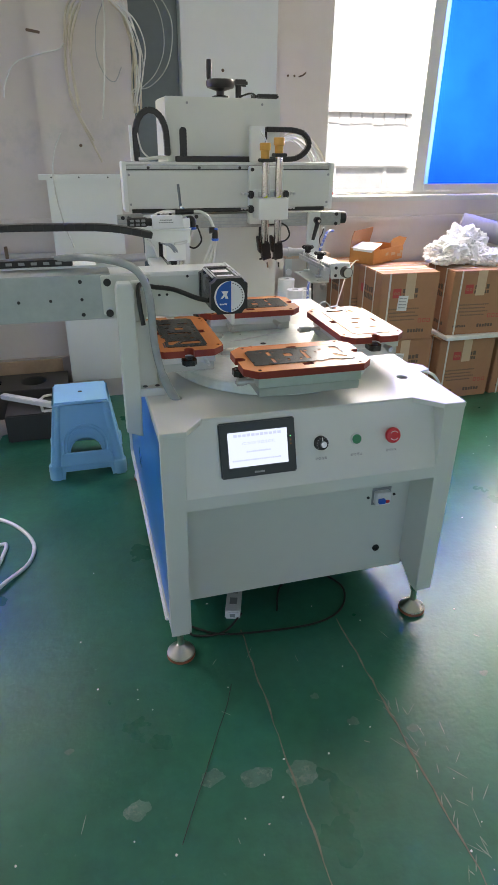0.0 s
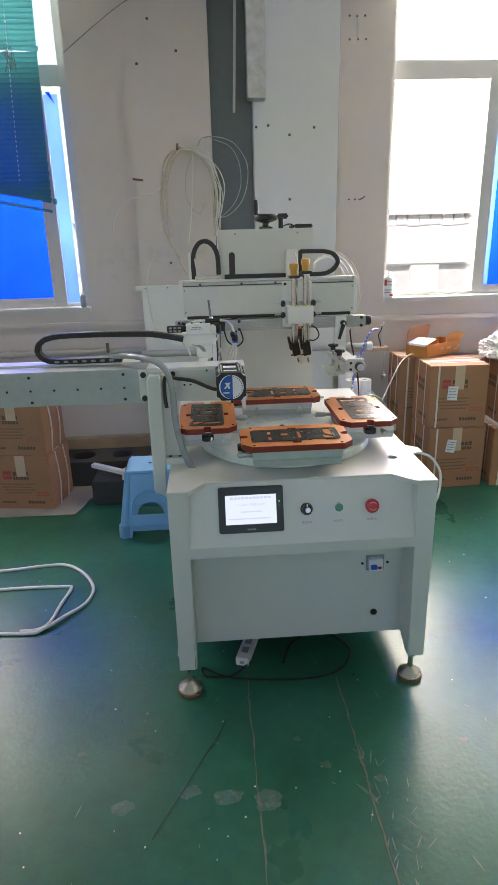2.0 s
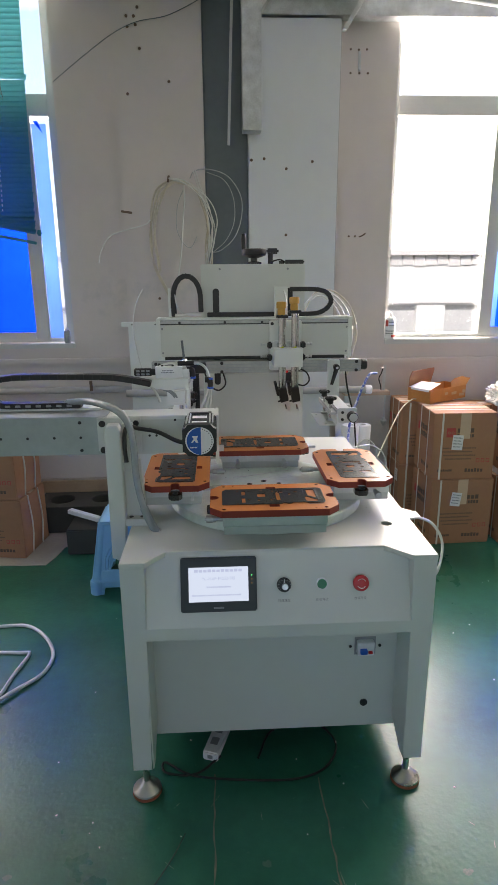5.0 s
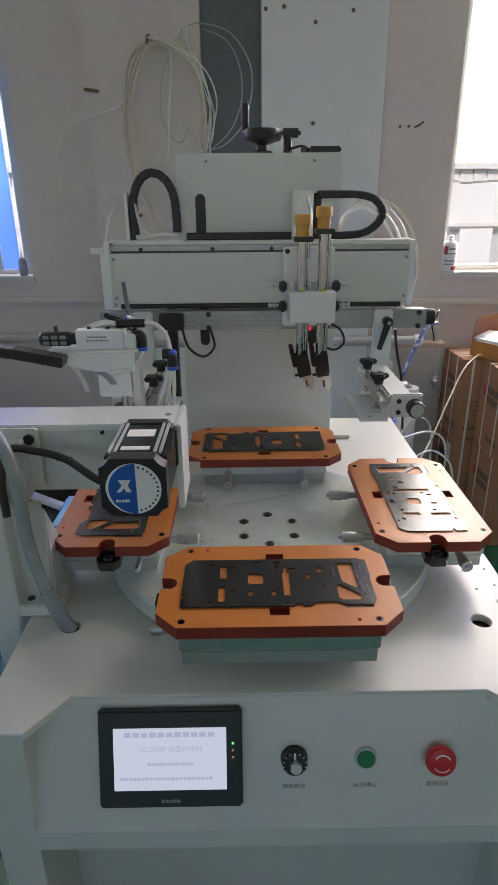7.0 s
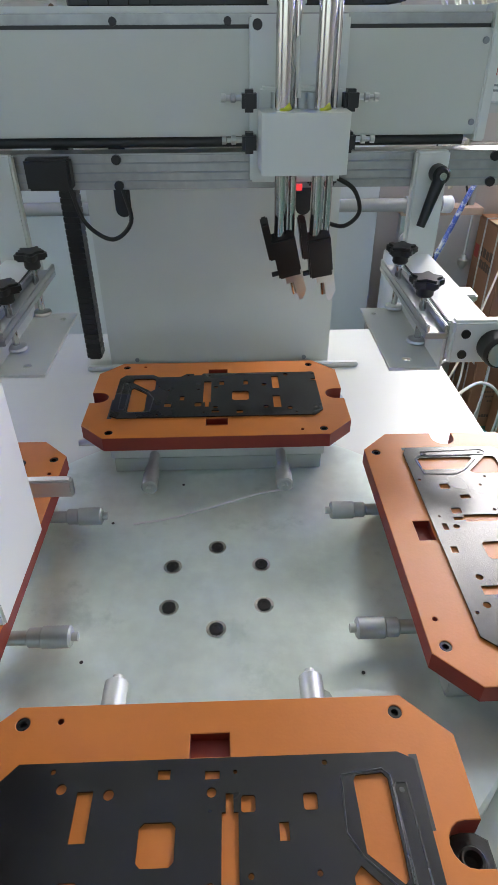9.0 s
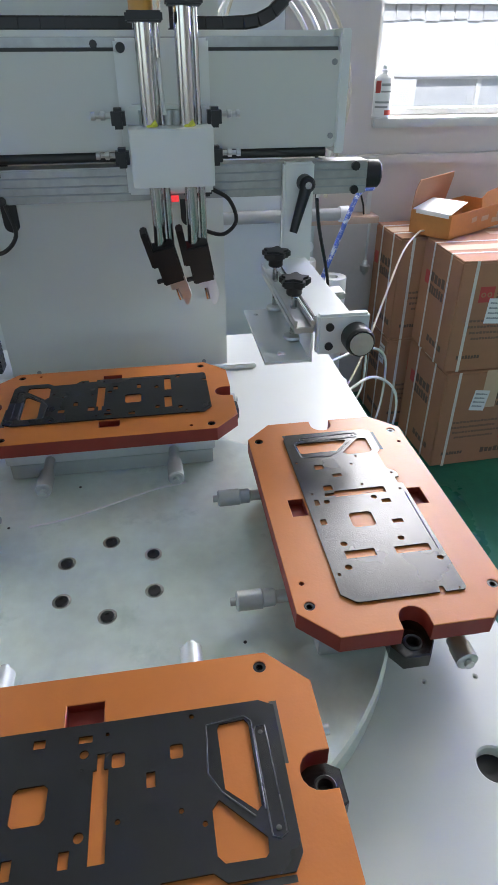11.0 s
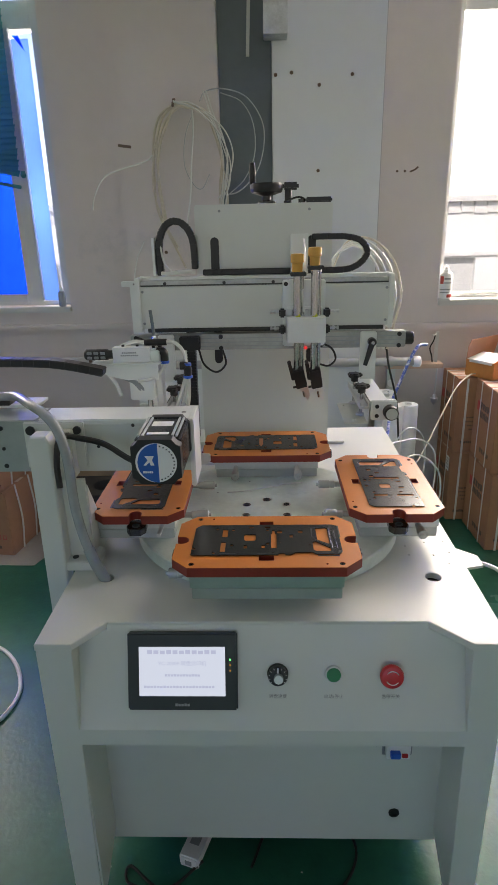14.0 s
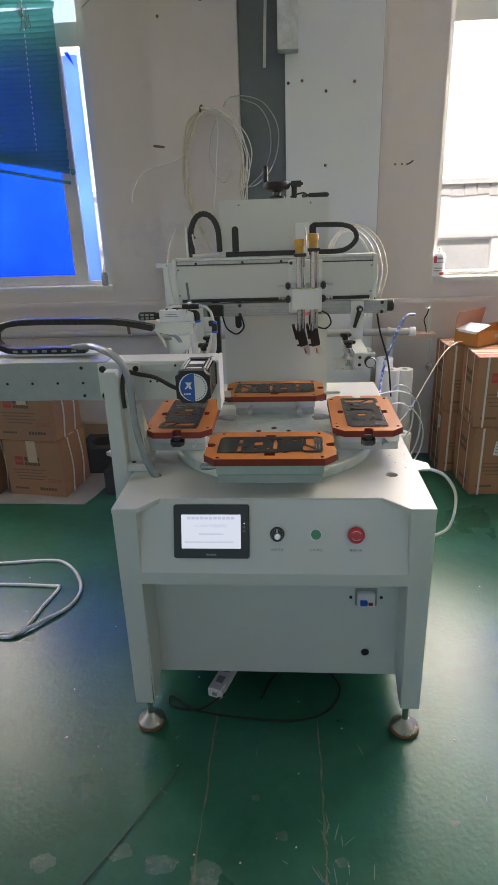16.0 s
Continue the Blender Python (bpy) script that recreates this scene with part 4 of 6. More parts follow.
part("post_foot", bm_box(-0.424, -0.358, 0.232, 0.30, 0.7505, 0.772, 0.002), "enamel", post)
for x in (-0.408, -0.376):
    part("foot_bolt", bm_turned([(0.0065, 0.7715), (0.0065, 0.7735), (0.003, 0.7735)], (x, 0.252, 0), n=12), "black", post)
part("bracket_bolt", bm_cyl((-0.385, 0.291, 1.042), (-0.385, 0.286, 1.042), 0.0085, n=14), "black", post)
part("spiral_hose", bm_tube([(-0.365, 0.212, 0.815), (-0.352, 0.209, 0.78), (-0.334, 0.206, 0.742)], 0.0115, 10, 14, ridge=0.07), "hose_grey", machine, "grey spiral-wrapped hose")
part("clear_hose", bm_tube([(-0.60, 0.40, 1.082), (-0.54, 0.38, 1.090), (-0.48, 0.30, 1.096), (-0.43, 0.245, 1.090), (-0.400, 0.222, 1.065), (-0.385, 0.214, 1.01), (-0.382, 0.212, 0.92), (-0.375, 0.212, 0.86), (-0.365, 0.212, 0.815)], 0.0098, 12, 12), "hose_clear", machine, "clear hose sleeve full of tubes")

motor = part("stepper_motor", bm_box(-0.244, -0.158, 0.172, 0.302, 0.984, 1.066, 0.008, 2), "black_metal", machine, "black stepper motor with a blue and white round label")
for y0, y1, mat in ((0.150, 0.174, "black"), (0.288, 0.305, "black")):
    lp = []
    for sx, sz in ((-1, -1), (1, -1), (1, 1), (-1, 1)):
        c1 = [(sx * 0.045, sz * 0.030), (sx * 0.037, sz * 0.034), (sx * 0.030, sz * 0.043)]
        lp += c1 if sx * sz > 0 else c1[::-1]
    part("motor_flange", bm_prism(lp, Matrix.Translation((-0.201, y1, 1.025)) @ UP_Y, y1 - y0), mat, motor)
label_disc = part("round_label", bm_cyl((-0.201, 0.1502, 1.024), (-0.201, 0.1488, 1.024), 0.0375, n=40), "paper", motor, "white round label")
half = [(0.0375 * math.sin(a), 0.0375 * math.cos(a)) for a in [math.pi + math.pi * k / 24 for k in range(25)]]
half = [(min(x, 0) * 1.0 + 0.006, z) for x, z in half]
part("label_half", bm_prism([(x, z) for x, z in half], Matrix.Translation((-0.203, 0.1488, 1.024)) @ UP_Y, 0.0006), "blue_dark", motor, "blue half of the label")
part("emblem", bm_prism([(-0.006, 0.012), (0.001, 0.012), (-0.003, 0.004), (0.001, -0.006), (-0.006, -0.006), (-0.008, 0.0), (-0.014, -0.006), (-0.019, -0.006), (-0.011, 0.004), (-0.016, 0.012)], Matrix.Translation((-0.205, 0.1482, 1.026)) @ UP_Y, 0.0004), "paper", motor)
bars("small_print", -0.025, -0.006, -0.017, 0.004, 5, Matrix.Translation((-0.201, 0.1488, 1.024)) @ UP_Y, "paper", motor, 0.0007)
for k in range(14):
    a = math.radians(-75 + 150 * k / 13)
    part("small_print", bm_box(-0.201 + 0.033 * math.cos(a) - 0.0013, -0.201 + 0.033 * math.cos(a) + 0.0013, 0.1482, 0.1489, 1.024 + 0.033 * math.sin(a) - 0.0013, 1.024 + 0.033 * math.sin(a) + 0.0013), "ink", motor)
part("type_plate", bm_box(-0.222, -0.182, 0.235, 0.262, 1.0660, 1.0668), "paper", motor, "white type plate")
part("type_plate", bm_box(-0.222, -0.182, 0.185, 0.197, 1.0660, 1.0668), "paper", motor, "white type plate")
for x in (-0.236, -0.2285, -0.1735, -0.166):
    part("cooling_rib", bm_box(x - 0.0022, x + 0.0022, 0.175, 0.288, 1.064, 1.0685, 0.001), "alu_dull", motor)
part("motor_cable", bm_tube([(-0.242, 0.20, 1.005), (-0.27, 0.215, 1.01), (-0.32, 0.25, 1.025), (-0.37, 0.27, 1.03), (-0.405, 0.25, 1.04), (-0.41, 0.225, 1.0), (-0.405, 0.21, 0.95)], 0.006), "cable", motor, "black motor cable")

# cable chain and vacuum gripper on the arm
chain("cable_chain", [(-0.56, 1.075), (-0.66, 1.075), (-0.76, 1.075), (-0.805, 1.080), (-0.83, 1.098), (-0.834, 1.122), (-0.815, 1.146), (-0.77, 1.158), (-0.70, 1.161), (-0.58, 1.160), (-0.46, 1.156), (-0.37, 1.140), (-0.33, 1.130)], machine, 0.034, 0.017, 0.405, 0.024)
for k in range(7):
    part("chain_gap", bm_box(-0.60 - 0.03 * k, -0.585 - 0.03 * k, 0.3868, 0.388, 1.072, 1.079), "grey_plastic", machine)
part("arm_cover", bm_box(-1.75, -0.50, 0.395, 0.46, 1.060, 1.066), "enamel_white", long_beam)
grip = part("vacuum_gripper", bm_sheet([(-0.455, 0.44), (-0.305, 0.44), (-0.300, 0.455), (-0.300, 0.525), (-0.43, 0.525), (-0.455, 0.50)], [], 0.004, Matrix.Translation((0, 0, 1.140)), 0.001), "enamel_white", machine, "white vacuum gripper with blue air fittings")
part("skirt", bm_prism([(-0.455, 1.140), (-0.305, 1.140), (-0.305, 1.108), (-0.375, 1.108), (-0.41, 1.116), (-0.455, 1.136)], Matrix.Translation((0, 0.443, 0)) @ UP_Y, 0.004), "enamel_white", grip)
part("stand", bm_box(-0.372, -0.318, 0.446, 0.520, 1.0595, 1.1395, 0.002), "enamel_white", grip)
part("slide_rail", bm_box(-0.317, -0.303, 0.470, 0.512, 1.020, 1.1395, 0.0015), "alu", grip, "aluminium slide rail")
ejector = part("air_ejector", bm_prism([(0.452, 1.1445), (0.486, 1.1445), (0.486, 1.168), (0.478, 1.177), (0.452, 1.177)], Matrix.Translation((-0.405, 0, 0)) @ pose(0, 0, 0, 90, 0, 90), 0.082), "white_plastic", grip, "white air ejector block")
part("end_block", bm_box(-0.323, -0.302, 0.453, 0.485, 1.1445, 1.170, 0.002), "alu", ejector)
bars("type_mark", -0.385, -0.352, 1.166, 0.003, 7, Matrix.Translation((0, 0.452, 0)) @ UP_Y, "grey_plastic", ejector, 0.0002)
bars("type_mark", -0.388, -0.348, 1.160, 0.003, 9, Matrix.Translation((0, 0.452, 0)) @ UP_Y, "grey_plastic", ejector, 0.0002)
for x in (-0.385, -0.353):
    part("screw", bm_cyl((x, 0.470, 1.177), (x, 0.470, 1.181), 0.0035, n=10), "black", ejector)
silencer = part("silencer", bm_turned([(0.0095, 0), (0.0125, 0.004), (0.0125, 0.050), (0.010, 0.054), (0.010, 0.066)], (-0.471, 0.468, 1.160), (1, 0, 0), 20), "black", grip, "black ribbed silencer with pale windows")
for k in range(3):
    for dz in (-0.005, 0.005):
        part("window", bm_box(-0.464 + 0.015 * k, -0.453 + 0.015 * k, 0.4545, 0.4575, 1.160 + dz - 0.0032, 1.160 + dz + 0.0032, 0.001), "grey_plastic", silencer)
part("stud", bm_cyl((-0.318, 0.50, 1.182), (-0.324, 0.50, 1.252), 0.0038, n=12), "steel_grey", grip, "dark threaded stud")
part("stud_nut", bm_turned([(0.010, 1.176), (0.010, 1.186), (0.007, 1.190), (0.007, 1.196)], (-0.318, 0.50, 0), n=6), "chrome", grip)
part("fitting_bar", bm_cyl((-0.338, 0.478, 1.184), (-0.288, 0.478, 1.184), 0.0075, n=12), "black", grip, "black push-in fitting")
for x, y, z in ((-0.293, 0.466, 1.158), (-0.238, 0.430, 1.132)):
    fit_el = part("elbow_fitting", bm_tube([(x - 0.016, y, z + 0.008), (x - 0.004, y, z + 0.008), (x, y, z + 0.002), (x, y, z - 0.014)], 0.0088, 12, 5), "black", grip, "black elbow with a blue collar")
    part("collar", bm_turned([(0.0095, 0), (0.0105, 0.002), (0.0095, 0.006), (0.006, 0.0062)], (x, y, z - 0.013), (0, 0, -1), 16), "blue_fit", fit_el)
part("collar", bm_turned([(0.0095, 0), (0.0105, 0.002), (0.0095, 0.006)], (-0.240, 0.432, 1.140), (0.1, 0, 1), 16), "blue_fit", fit_el)
part("air_tube", bm_tube([(-0.288, 0.478, 1.184), (-0.268, 0.468, 1.183), (-0.250, 0.452, 1.170), (-0.241, 0.436, 1.146)], 0.0042), "tube", grip)
part("air_tube", bm_tube([(-0.293, 0.466, 1.143), (-0.300, 0.455, 1.125), (-0.32, 0.44, 1.110), (-0.35, 0.437, 1.106)], 0.0042), "tube", grip)
part("air_tube", bm_tube([(-0.338, 0.478, 1.184), (-0.365, 0.49, 1.184), (-0.40, 0.50, 1.170), (-0.42, 0.51, 1.146)], 0.0042), "tube", grip)
for dx in (-0.012, 0.0, 0.012):
    part("air_tube", bm_tube([(-0.240 + dx * 0.3, 0.43, 1.114), (-0.255 + dx, 0.45, 1.05), (-0.285 + dx, 0.47, 0.97), (-0.30 + dx, 0.45, 0.93)], 0.0038), "tube", grip)
part("air_tube", bm_tube([(-0.42, 0.455, 1.118), (-0.405, 0.455, 1.095), (-0.395, 0.455, 1.068)], 0.0042), "tube", grip)
for dx in (0.0, 0.007):
    part("air_tube", bm_tube([(-0.385 + dx, 0.452, 1.110), (-0.362 + dx, 0.448, 1.100), (-0.348 + dx, 0.450, 1.082), (-0.345 + dx, 0.462, 1.070)], 0.0042), "hose_clear", grip)
part("crossbar", bm_box(-0.40, -0.20, 0.452, 0.462, 0.905, 0.925, 0.002), "alu", grip)
part("drop_rod", bm_cyl((-0.33, 0.457, 0.92), (-0.33, 0.457, 1.06), 0.006, n=12), "chrome", grip)

grip.location.x += 0.065  # the carrier stands near the end of its stroke

# workpieces in the nests
PLATE_SLOTS = [
    (.212, .294, .037, .261), (.208, .749, .035, .304), (.393, .088, .030, .055), (.508, .098, .035, .046), (.671, .401, .022, .091),
    (.358, .750, .022, .098), (.479, .747, .023, .086),
]
PLATE_SQUARES = [(.387, .443, .082, .214), (.592, .257, .033, .089), (.736, .256, .033, .089)]
PLATE_ROUNDS = [
    (.154, .147, .0035), (.267, .186, .0035), (.507, .192, .0032), (.266, .697, .0035), (.508, .650, .0033), (.150, .935, .0034), (.126, .050, .0018), (.563, .084, .0014),
    (.780, .048, .0018), (.594, .601, .0018), (.740, .598, .0018), (.792, .684, .0018), (.543, .940, .0018), (.652, .950, .0018), (.010, .945, .0010),
]


def workpiece_mesh():
    """A thin plate with its cut-outs, and the raised and folded lines on it."""
    hs = [disc(*on_plate(u, v), r, 14) for u, v, r in PLATE_ROUNDS]
    for u, v, du, dv in PLATE_SLOTS:
        hs.append([on_plate(u + a * du / 2, v + b * dv / 2) for a, b in ((-1, -1), (1, -1), (1, 1), (-1, 1))])
    for u, v, du, dv in PLATE_SQUARES:
        (x, y), a, b = on_plate(u, v), du * PW / 2, dv * PH / 2
        r = min(a, b) * 0.26
        hs.append([(x + px, y + py) for px, py in ((a, b - r), (a - r, b), (r - a, b), (-a, b - r), (-a, r - b), (r - a, -b), (a - r, -b), (a, r - b))])
    hs.append([on_plate(*p) for p in ((.540, .200), (.558, .200), (.558, .298), (.569, .298), (.569, .794), (.531, .794), (.531, .298), (.540, .298))])
    hs.append([on_plate(*p) for p in ((.850, .125), (.914, .116), (.925, .147), (.926, .640), (.915, .662), (.846, .520), (.843, .155))])
    hs.append([on_plate(*p) for p in ((.829, .572), (.929, .800), (.926, .875), (.918, .895), (.829, .891), (.813, .851), (.811, .620))])
    outer = [on_plate(*p) for p in ((.039, 0), (.962, 0), (1, .048), (1, .899), (.977, .980), (.829, .977), (.801, .924), (.690, .927), (.667, .985), (.657, 1), (.623, 1), (.622, .953), (.581, .956), (.578, 1.0), (.011, 1.0), (0, .981), (0, .823), (.024, .822), (.024, .786), (0, .773), (0, .106))]
    bm = bm_sheet(outer, hs, 0.0016, None)
    lines = [((.816, .123), (.809, .418), (.838, .535), (.909, .690)), ((.816, .123), (.915, .095), (.932, .130), (.934, .660)), ((.942, .175), (.966, .176), (.974, .793), (.958, .819), (.940, .800), (.936, .205), (.942, .175)), ((.191, .961), (.514, .966))]
    return bm, [[(*on_plate(u, v), 0.0017) for u, v in line] for line in lines]


GRP = "workpieces in the nests"
for k, (lab, mat) in enumerate((("black metal plate with cut-outs lying in an orange nest", "black_metal"), ("black metal plate reflecting the window, in an orange nest", "black_metal"), ("black metal plate with cut-outs in the nest before the column", "black_metal"), ("black metal plate with cut-outs under the transfer arm", "black_metal"))):
    m = Matrix.Translation(HUB) @ pose(0, 0, 0, 0, 0, 90 * k) @ Matrix.Translation((0.0, -0.278, 0.8553))
    piece = thing("workpiece_plate", lab, "metal plate", m.translation, GRP)
    bm, ribs = workpiece_mesh()
    part("plate", moved(bm, m), mat, piece)
    # Fold lines; their lighter grey is a painted bevel highlight.
    for rib in ribs:
        part("rib", moved(bm_tube(rib, 0.0006, 6, 1), m), "bead", piece, "fold line coloured lighter for the glint on its bevel")
    for u, v in ((.952, .215), (.957, .765)):
        part("rivet", moved(bm_turned([(0.0019, 0.0016), (0.0017, 0.0021), (0.0008, 0.0022)], (*on_plate(u, v), 0), n=10), m), "slot_dark", piece)
solid("black_stick", moved(bm_box(-0.025, 0.025, -0.005, 0.005, 0, 0.006, 0.0015), Matrix.Translation((0.124, 0.923, 0.7505)) @ pose(0, 0, 0, 0, 0, -30)), "black", "short black plastic stick lying on the machine table", "stick")
solid("loose_thread", bm_tube([(-0.105, 0.545, 0.7855), (-0.06, 0.555, 0.785), (0.0, 0.578, 0.7848), (0.05, 0.598, 0.785), (0.09, 0.605, 0.7855)], 0.0014, 6), "white_plastic", "thin white thread lying across the turntable", "thread")

# ---- windows ----
FY = 2.27  # inner face of the window profiles


def profile(name, x0, x1, z0, z1, parent, y0=FY, y1=FY + 0.06):
    return part(name, bm_box(x0, x1, y0, y1, z0, z1, 0.003), "frame", parent)


win = thing("window_1", "tall white-framed window with one sash covered in blue sheet", "window", (2.2, FY, 1.075), kind="structure")
profile("window_frame", 0.851, 0.885, 1.076, 3.049, win)
profile("window_frame", 0.885, 3.599, 3.0, 3.049, win)
profile("window_frame", 0.885, 3.599, 1.076, 1.098, win)
profile("transom", 0.885, 3.599, 2.305, 2.405, win)
for x in (1.53, 2.65):
    profile("mullion", x, x + 0.045, 2.405, 3.0, win)
profile("mullion", 2.62, 2.66, 1.098, 2.305, win)
profile("mullion", 3.55, 3.599, 1.098, 3.0, win)
for x0, x1 in ((1.440, 1.515), (2.56, 2.62)):
    profile("sash_stile", x0, x1, 1.0985, 2.3045, win, FY - 0.035, FY - 0.001)
for z0, z1 in ((1.0985, 1.135), (2.255, 2.3045)):
    profile("sash_rail", 1.515, 2.56, z0, z1, win, FY - 0.035, FY - 0.001)
for x0, x1, z0, z1 in ((0.886, 1.47, 1.098, 2.305), (1.545, 2.56, 1.135, 2.255), (0.886, 1.53, 2.405, 3.0), (1.575, 2.65, 2.405, 3.0), (2.695, 3.55, 2.405, 3.0), (2.66, 3.55, 1.098, 2.305)):
    pane = part("pane", bm_box(x0, x1, FY + 0.028, FY + 0.033, z0, z1), "glass", win, "clear glass pane")
    pane.visible_shadow = False
part("blue_sheet", bm_box(1.552, 2.56, FY - 0.012, FY - 0.010, 1.135, 2.255), "blue_sheet", win, "translucent blue sheet over the sash")
part("sheet_edge", bm_box(1.516, 1.551, FY - 0.014, FY - 0.011, 1.135, 2.255), "lilac_sheet", win, "pale overlapping edge of the blue sheet")
part("window_sill", bm_box(0.852, 3.598, 2.175, FY - 0.036, 1.046, 1.0745, 0.004), "frame", win, "white window sill")

winl = thing("window_2", "white-framed window with a sash covered in blue sheet", "window", (-2.0, FY, 1.075), kind="structure")
profile("window_frame", -1.045, -0.991, 1.076, 3.049, winl)
profile("window_frame", -3.199, -1.045, 3.0, 3.049, winl)
profile("window_frame", -3.199, -1.045, 1.076, 1.098, winl)
profile("transom", -3.199, -1.045, 2.29, 2.40, winl)
profile("window_frame", -3.199, -3.16, 1.098, 3.0, winl)
profile("sash_stile", -1.215, -1.138, 1.0985, 2.2895, winl, FY - 0.04, FY - 0.001)
for z0, z1 in ((1.0985, 1.135), (2.25, 2.2895)):
    profile("sash_rail", -1.74, -1.215, z0, z1, winl, FY - 0.04, FY - 0.001)
profile("sash_stile", -1.817, -1.74, 1.0985, 2.2895, winl, FY - 0.04, FY - 0.001)
for x0, x1, z0, z1 in ((-3.16, -1.046, 2.40, 3.0), (-3.16, -1.046, 1.098, 2.29)):
    pane = part("pane", bm_box(x0, x1, FY + 0.028, FY + 0.033, z0, z1), "glass", winl, "clear glass pane")
    pane.visible_shadow = False
part("blue_sheet", bm_box(-1.74, -1.215, FY - 0.012, FY - 0.010, 1.135, 2.25), "blue_sheet", winl, "translucent blue sheet over the sash")
# Out of view: extra blue sheet added to colour the reflection on the floor.
part("blue_sheet", bm_box(-3.155, -1.82, FY - 0.012, FY - 0.010, 1.10, 1.42), "blue_sheet", winl, "unseen blue sheet added over the far sash to tint the floor's reflection")
part("sheet_edge", bm_box(-1.137, -1.060, FY - 0.014, FY - 0.011, 1.10, 2.25), "lilac_sheet", winl)
part("window_sill", bm_box(-3.19, -0.985, 2.18, FY - 0.041, 1.046, 1.0745, 0.004), "frame", winl, "white window sill")
# Lilac strip paints the blue reflection on the window jamb.
part("jamb_blue_sheen", bm_box(-0.9915, -0.986, 2.205, FY, 1.08, 2.29), "lilac_sheet", winl)

part("sheet_scrap", bm_prism([(-1.128, 2.262), (-1.102, 2.262), (-1.078, 2.20)], Matrix.Translation((0, FY - 0.016, 0)) @ UP_Y, 0.001), "blue_sheet", winl, "torn blue scrap of sheet")

blind = thing("window_blind", "teal slatted blind hanging half lowered and crooked", "blind", (-1.52, 2.14, 2.2))
rng = random.Random(4)


def slat_bm(half):
    """One curved slat, lying along x."""
    bm = bmesh.new()
    arc = [(-0.0165, -0.0035), (-0.010, 0.0005), (0.0, 0.002), (0.010, 0.0005), (0.0165, -0.0035)]
    rows = [[bm.verts.new((x, y, z)) for y, z in arc] for x in (-half, half)]
    for k in range(4):
        bm.faces.new((rows[0][k], rows[1][k], rows[1][k + 1], rows[0][k + 1]))
    bmesh.ops.solidify(bm, geom=bm.faces[:], thickness=0.0008)
    return bm


for k in range(54):
    z = 2.98 - 0.0245 * k
    lean, drop, push = 0.25 * rng.uniform(-1, 1), 0.0, 0.0
    if k == 22:
        lean, push = 2.2, 0.01
    if k == 23:
        lean = -1.0
    if k > 44:
        push = 0.004 * (k % 2)
    if k > 49:
        lean, drop = 2.6 * (k - 49), 0.010 * (k - 49)
    bm = slat_bm(0.405)
    bmesh.ops.translate(bm, vec=(-0.405, 0, 0), verts=bm.verts[:])
    moved(bm, Matrix.Translation((-1.098 - 0.0007 * k + push, 2.13, z + 0.15 * drop)) @ pose(0, 0, 0, 0, lean, 0) @ pose(0, 0, 0, 66 + rng.uniform(-4, 4) - (8 if k > 49 else 0)))
    part("slat", bm, "blind", blind)
# White dashes paint the daylight that shows at the slats' cord holes.
for x in (-1.235, -1.80):
    bm = bmesh.new()
    for k in range(49):
        bm_box(x - 0.0022 - 0.0012 * k, x + 0.0022 - 0.0012 * k, 2.1125, 2.1145, 2.967 - 0.0245 * k, 2.978 - 0.0245 * k, bm=bm)
    part("cord_hole_light", bm, "white_plastic", blind, "pale dashes painted for daylight at the cord holes of the slats")
knot = bmesh.new()
for q in range(9):
    a = 0.7 * q
    knot = bm_tube([(-1.262, 2.105, 2.42), (-1.262 + 0.03 * math.cos(a), 2.095, 2.42 + 0.03 * math.sin(a)), (-1.25 + 0.02 * math.cos(a * 1.7), 2.10, 2.38), (-1.255 + 0.03 * math.cos(a * 2.3), 2.10, 2.335 + 0.01 * math.sin(3 * a))], 0.0013, 5, 4)
    part("cord_tangle", knot, "print_dark", blind, "dark tangle of cord")
part("bottom_rail", moved(bm_box(-0.815, 0, -0.010, 0.010, -0.008, 0.008, 0.003), Matrix.Translation((-1.135, 2.13, 1.628)) @ pose(0, 0, 0, 0, 11, 0)), "blind", blind)
part("head_rail", bm_box(-1.93, -1.09, 2.11, 2.15, 2.992, 3.022, 0.003), "blind", blind)
part("cord_knot", bm_turned([(0.006, 0), (0.014, 0.012), (0.008, 0.03)], (-1.11, 2.115, 1.665), n=10), "blind", blind)
bottle = thing("squeeze_bottle", "small frosted plastic squeeze bottle on the window sill", "bottle", (-1.03, 2.20, 1.0747))
part("body", bm_turned([(0.015, 1.0747), (0.018, 1.079), (0.018, 1.135), (0.014, 1.146), (0.008, 1.15)], (-1.03, 2.20, 0), n=20), "hose_clear", bottle)
part("nozzle", bm_turned([(0.009, 1.15), (0.009, 1.158), (0.004, 1.165), (0.0018, 1.192)], (-1.03, 2.20, 0), n=14), "white_plastic", bottle, "white pointed nozzle")

# ---- outside ----
solid("ground", bm_box(-60, 60, 2.6, 120, -0.6, -0.5), "asphalt", "grey yard outside the windows", "ground", kind="structure")
hall = thing("workshop_building", "pale low workshop across the yard with ribbed eave", "building", (2, 9, -0.5))
part("wall", bm_sheet(rect(-14, 16, -0.5, 1.72), [rect(-13 + 2.4 * k, -11.1 + 2.4 * k, 0.35, 0.95) for k in range(12)], 0.2, Matrix.Translation((0, 9.2, 0)) @ UP_Y), "facade", hall)
part("roof", bm_box(-14.3, 16.3, 8.92, 14, 1.79, 1.85), "facade", hall)
part("eave_edge", bm_box(-14.3, 16.3, 8.90, 8.92, 1.775, 1.855), "facade_trim", hall)
bm = bmesh.new()
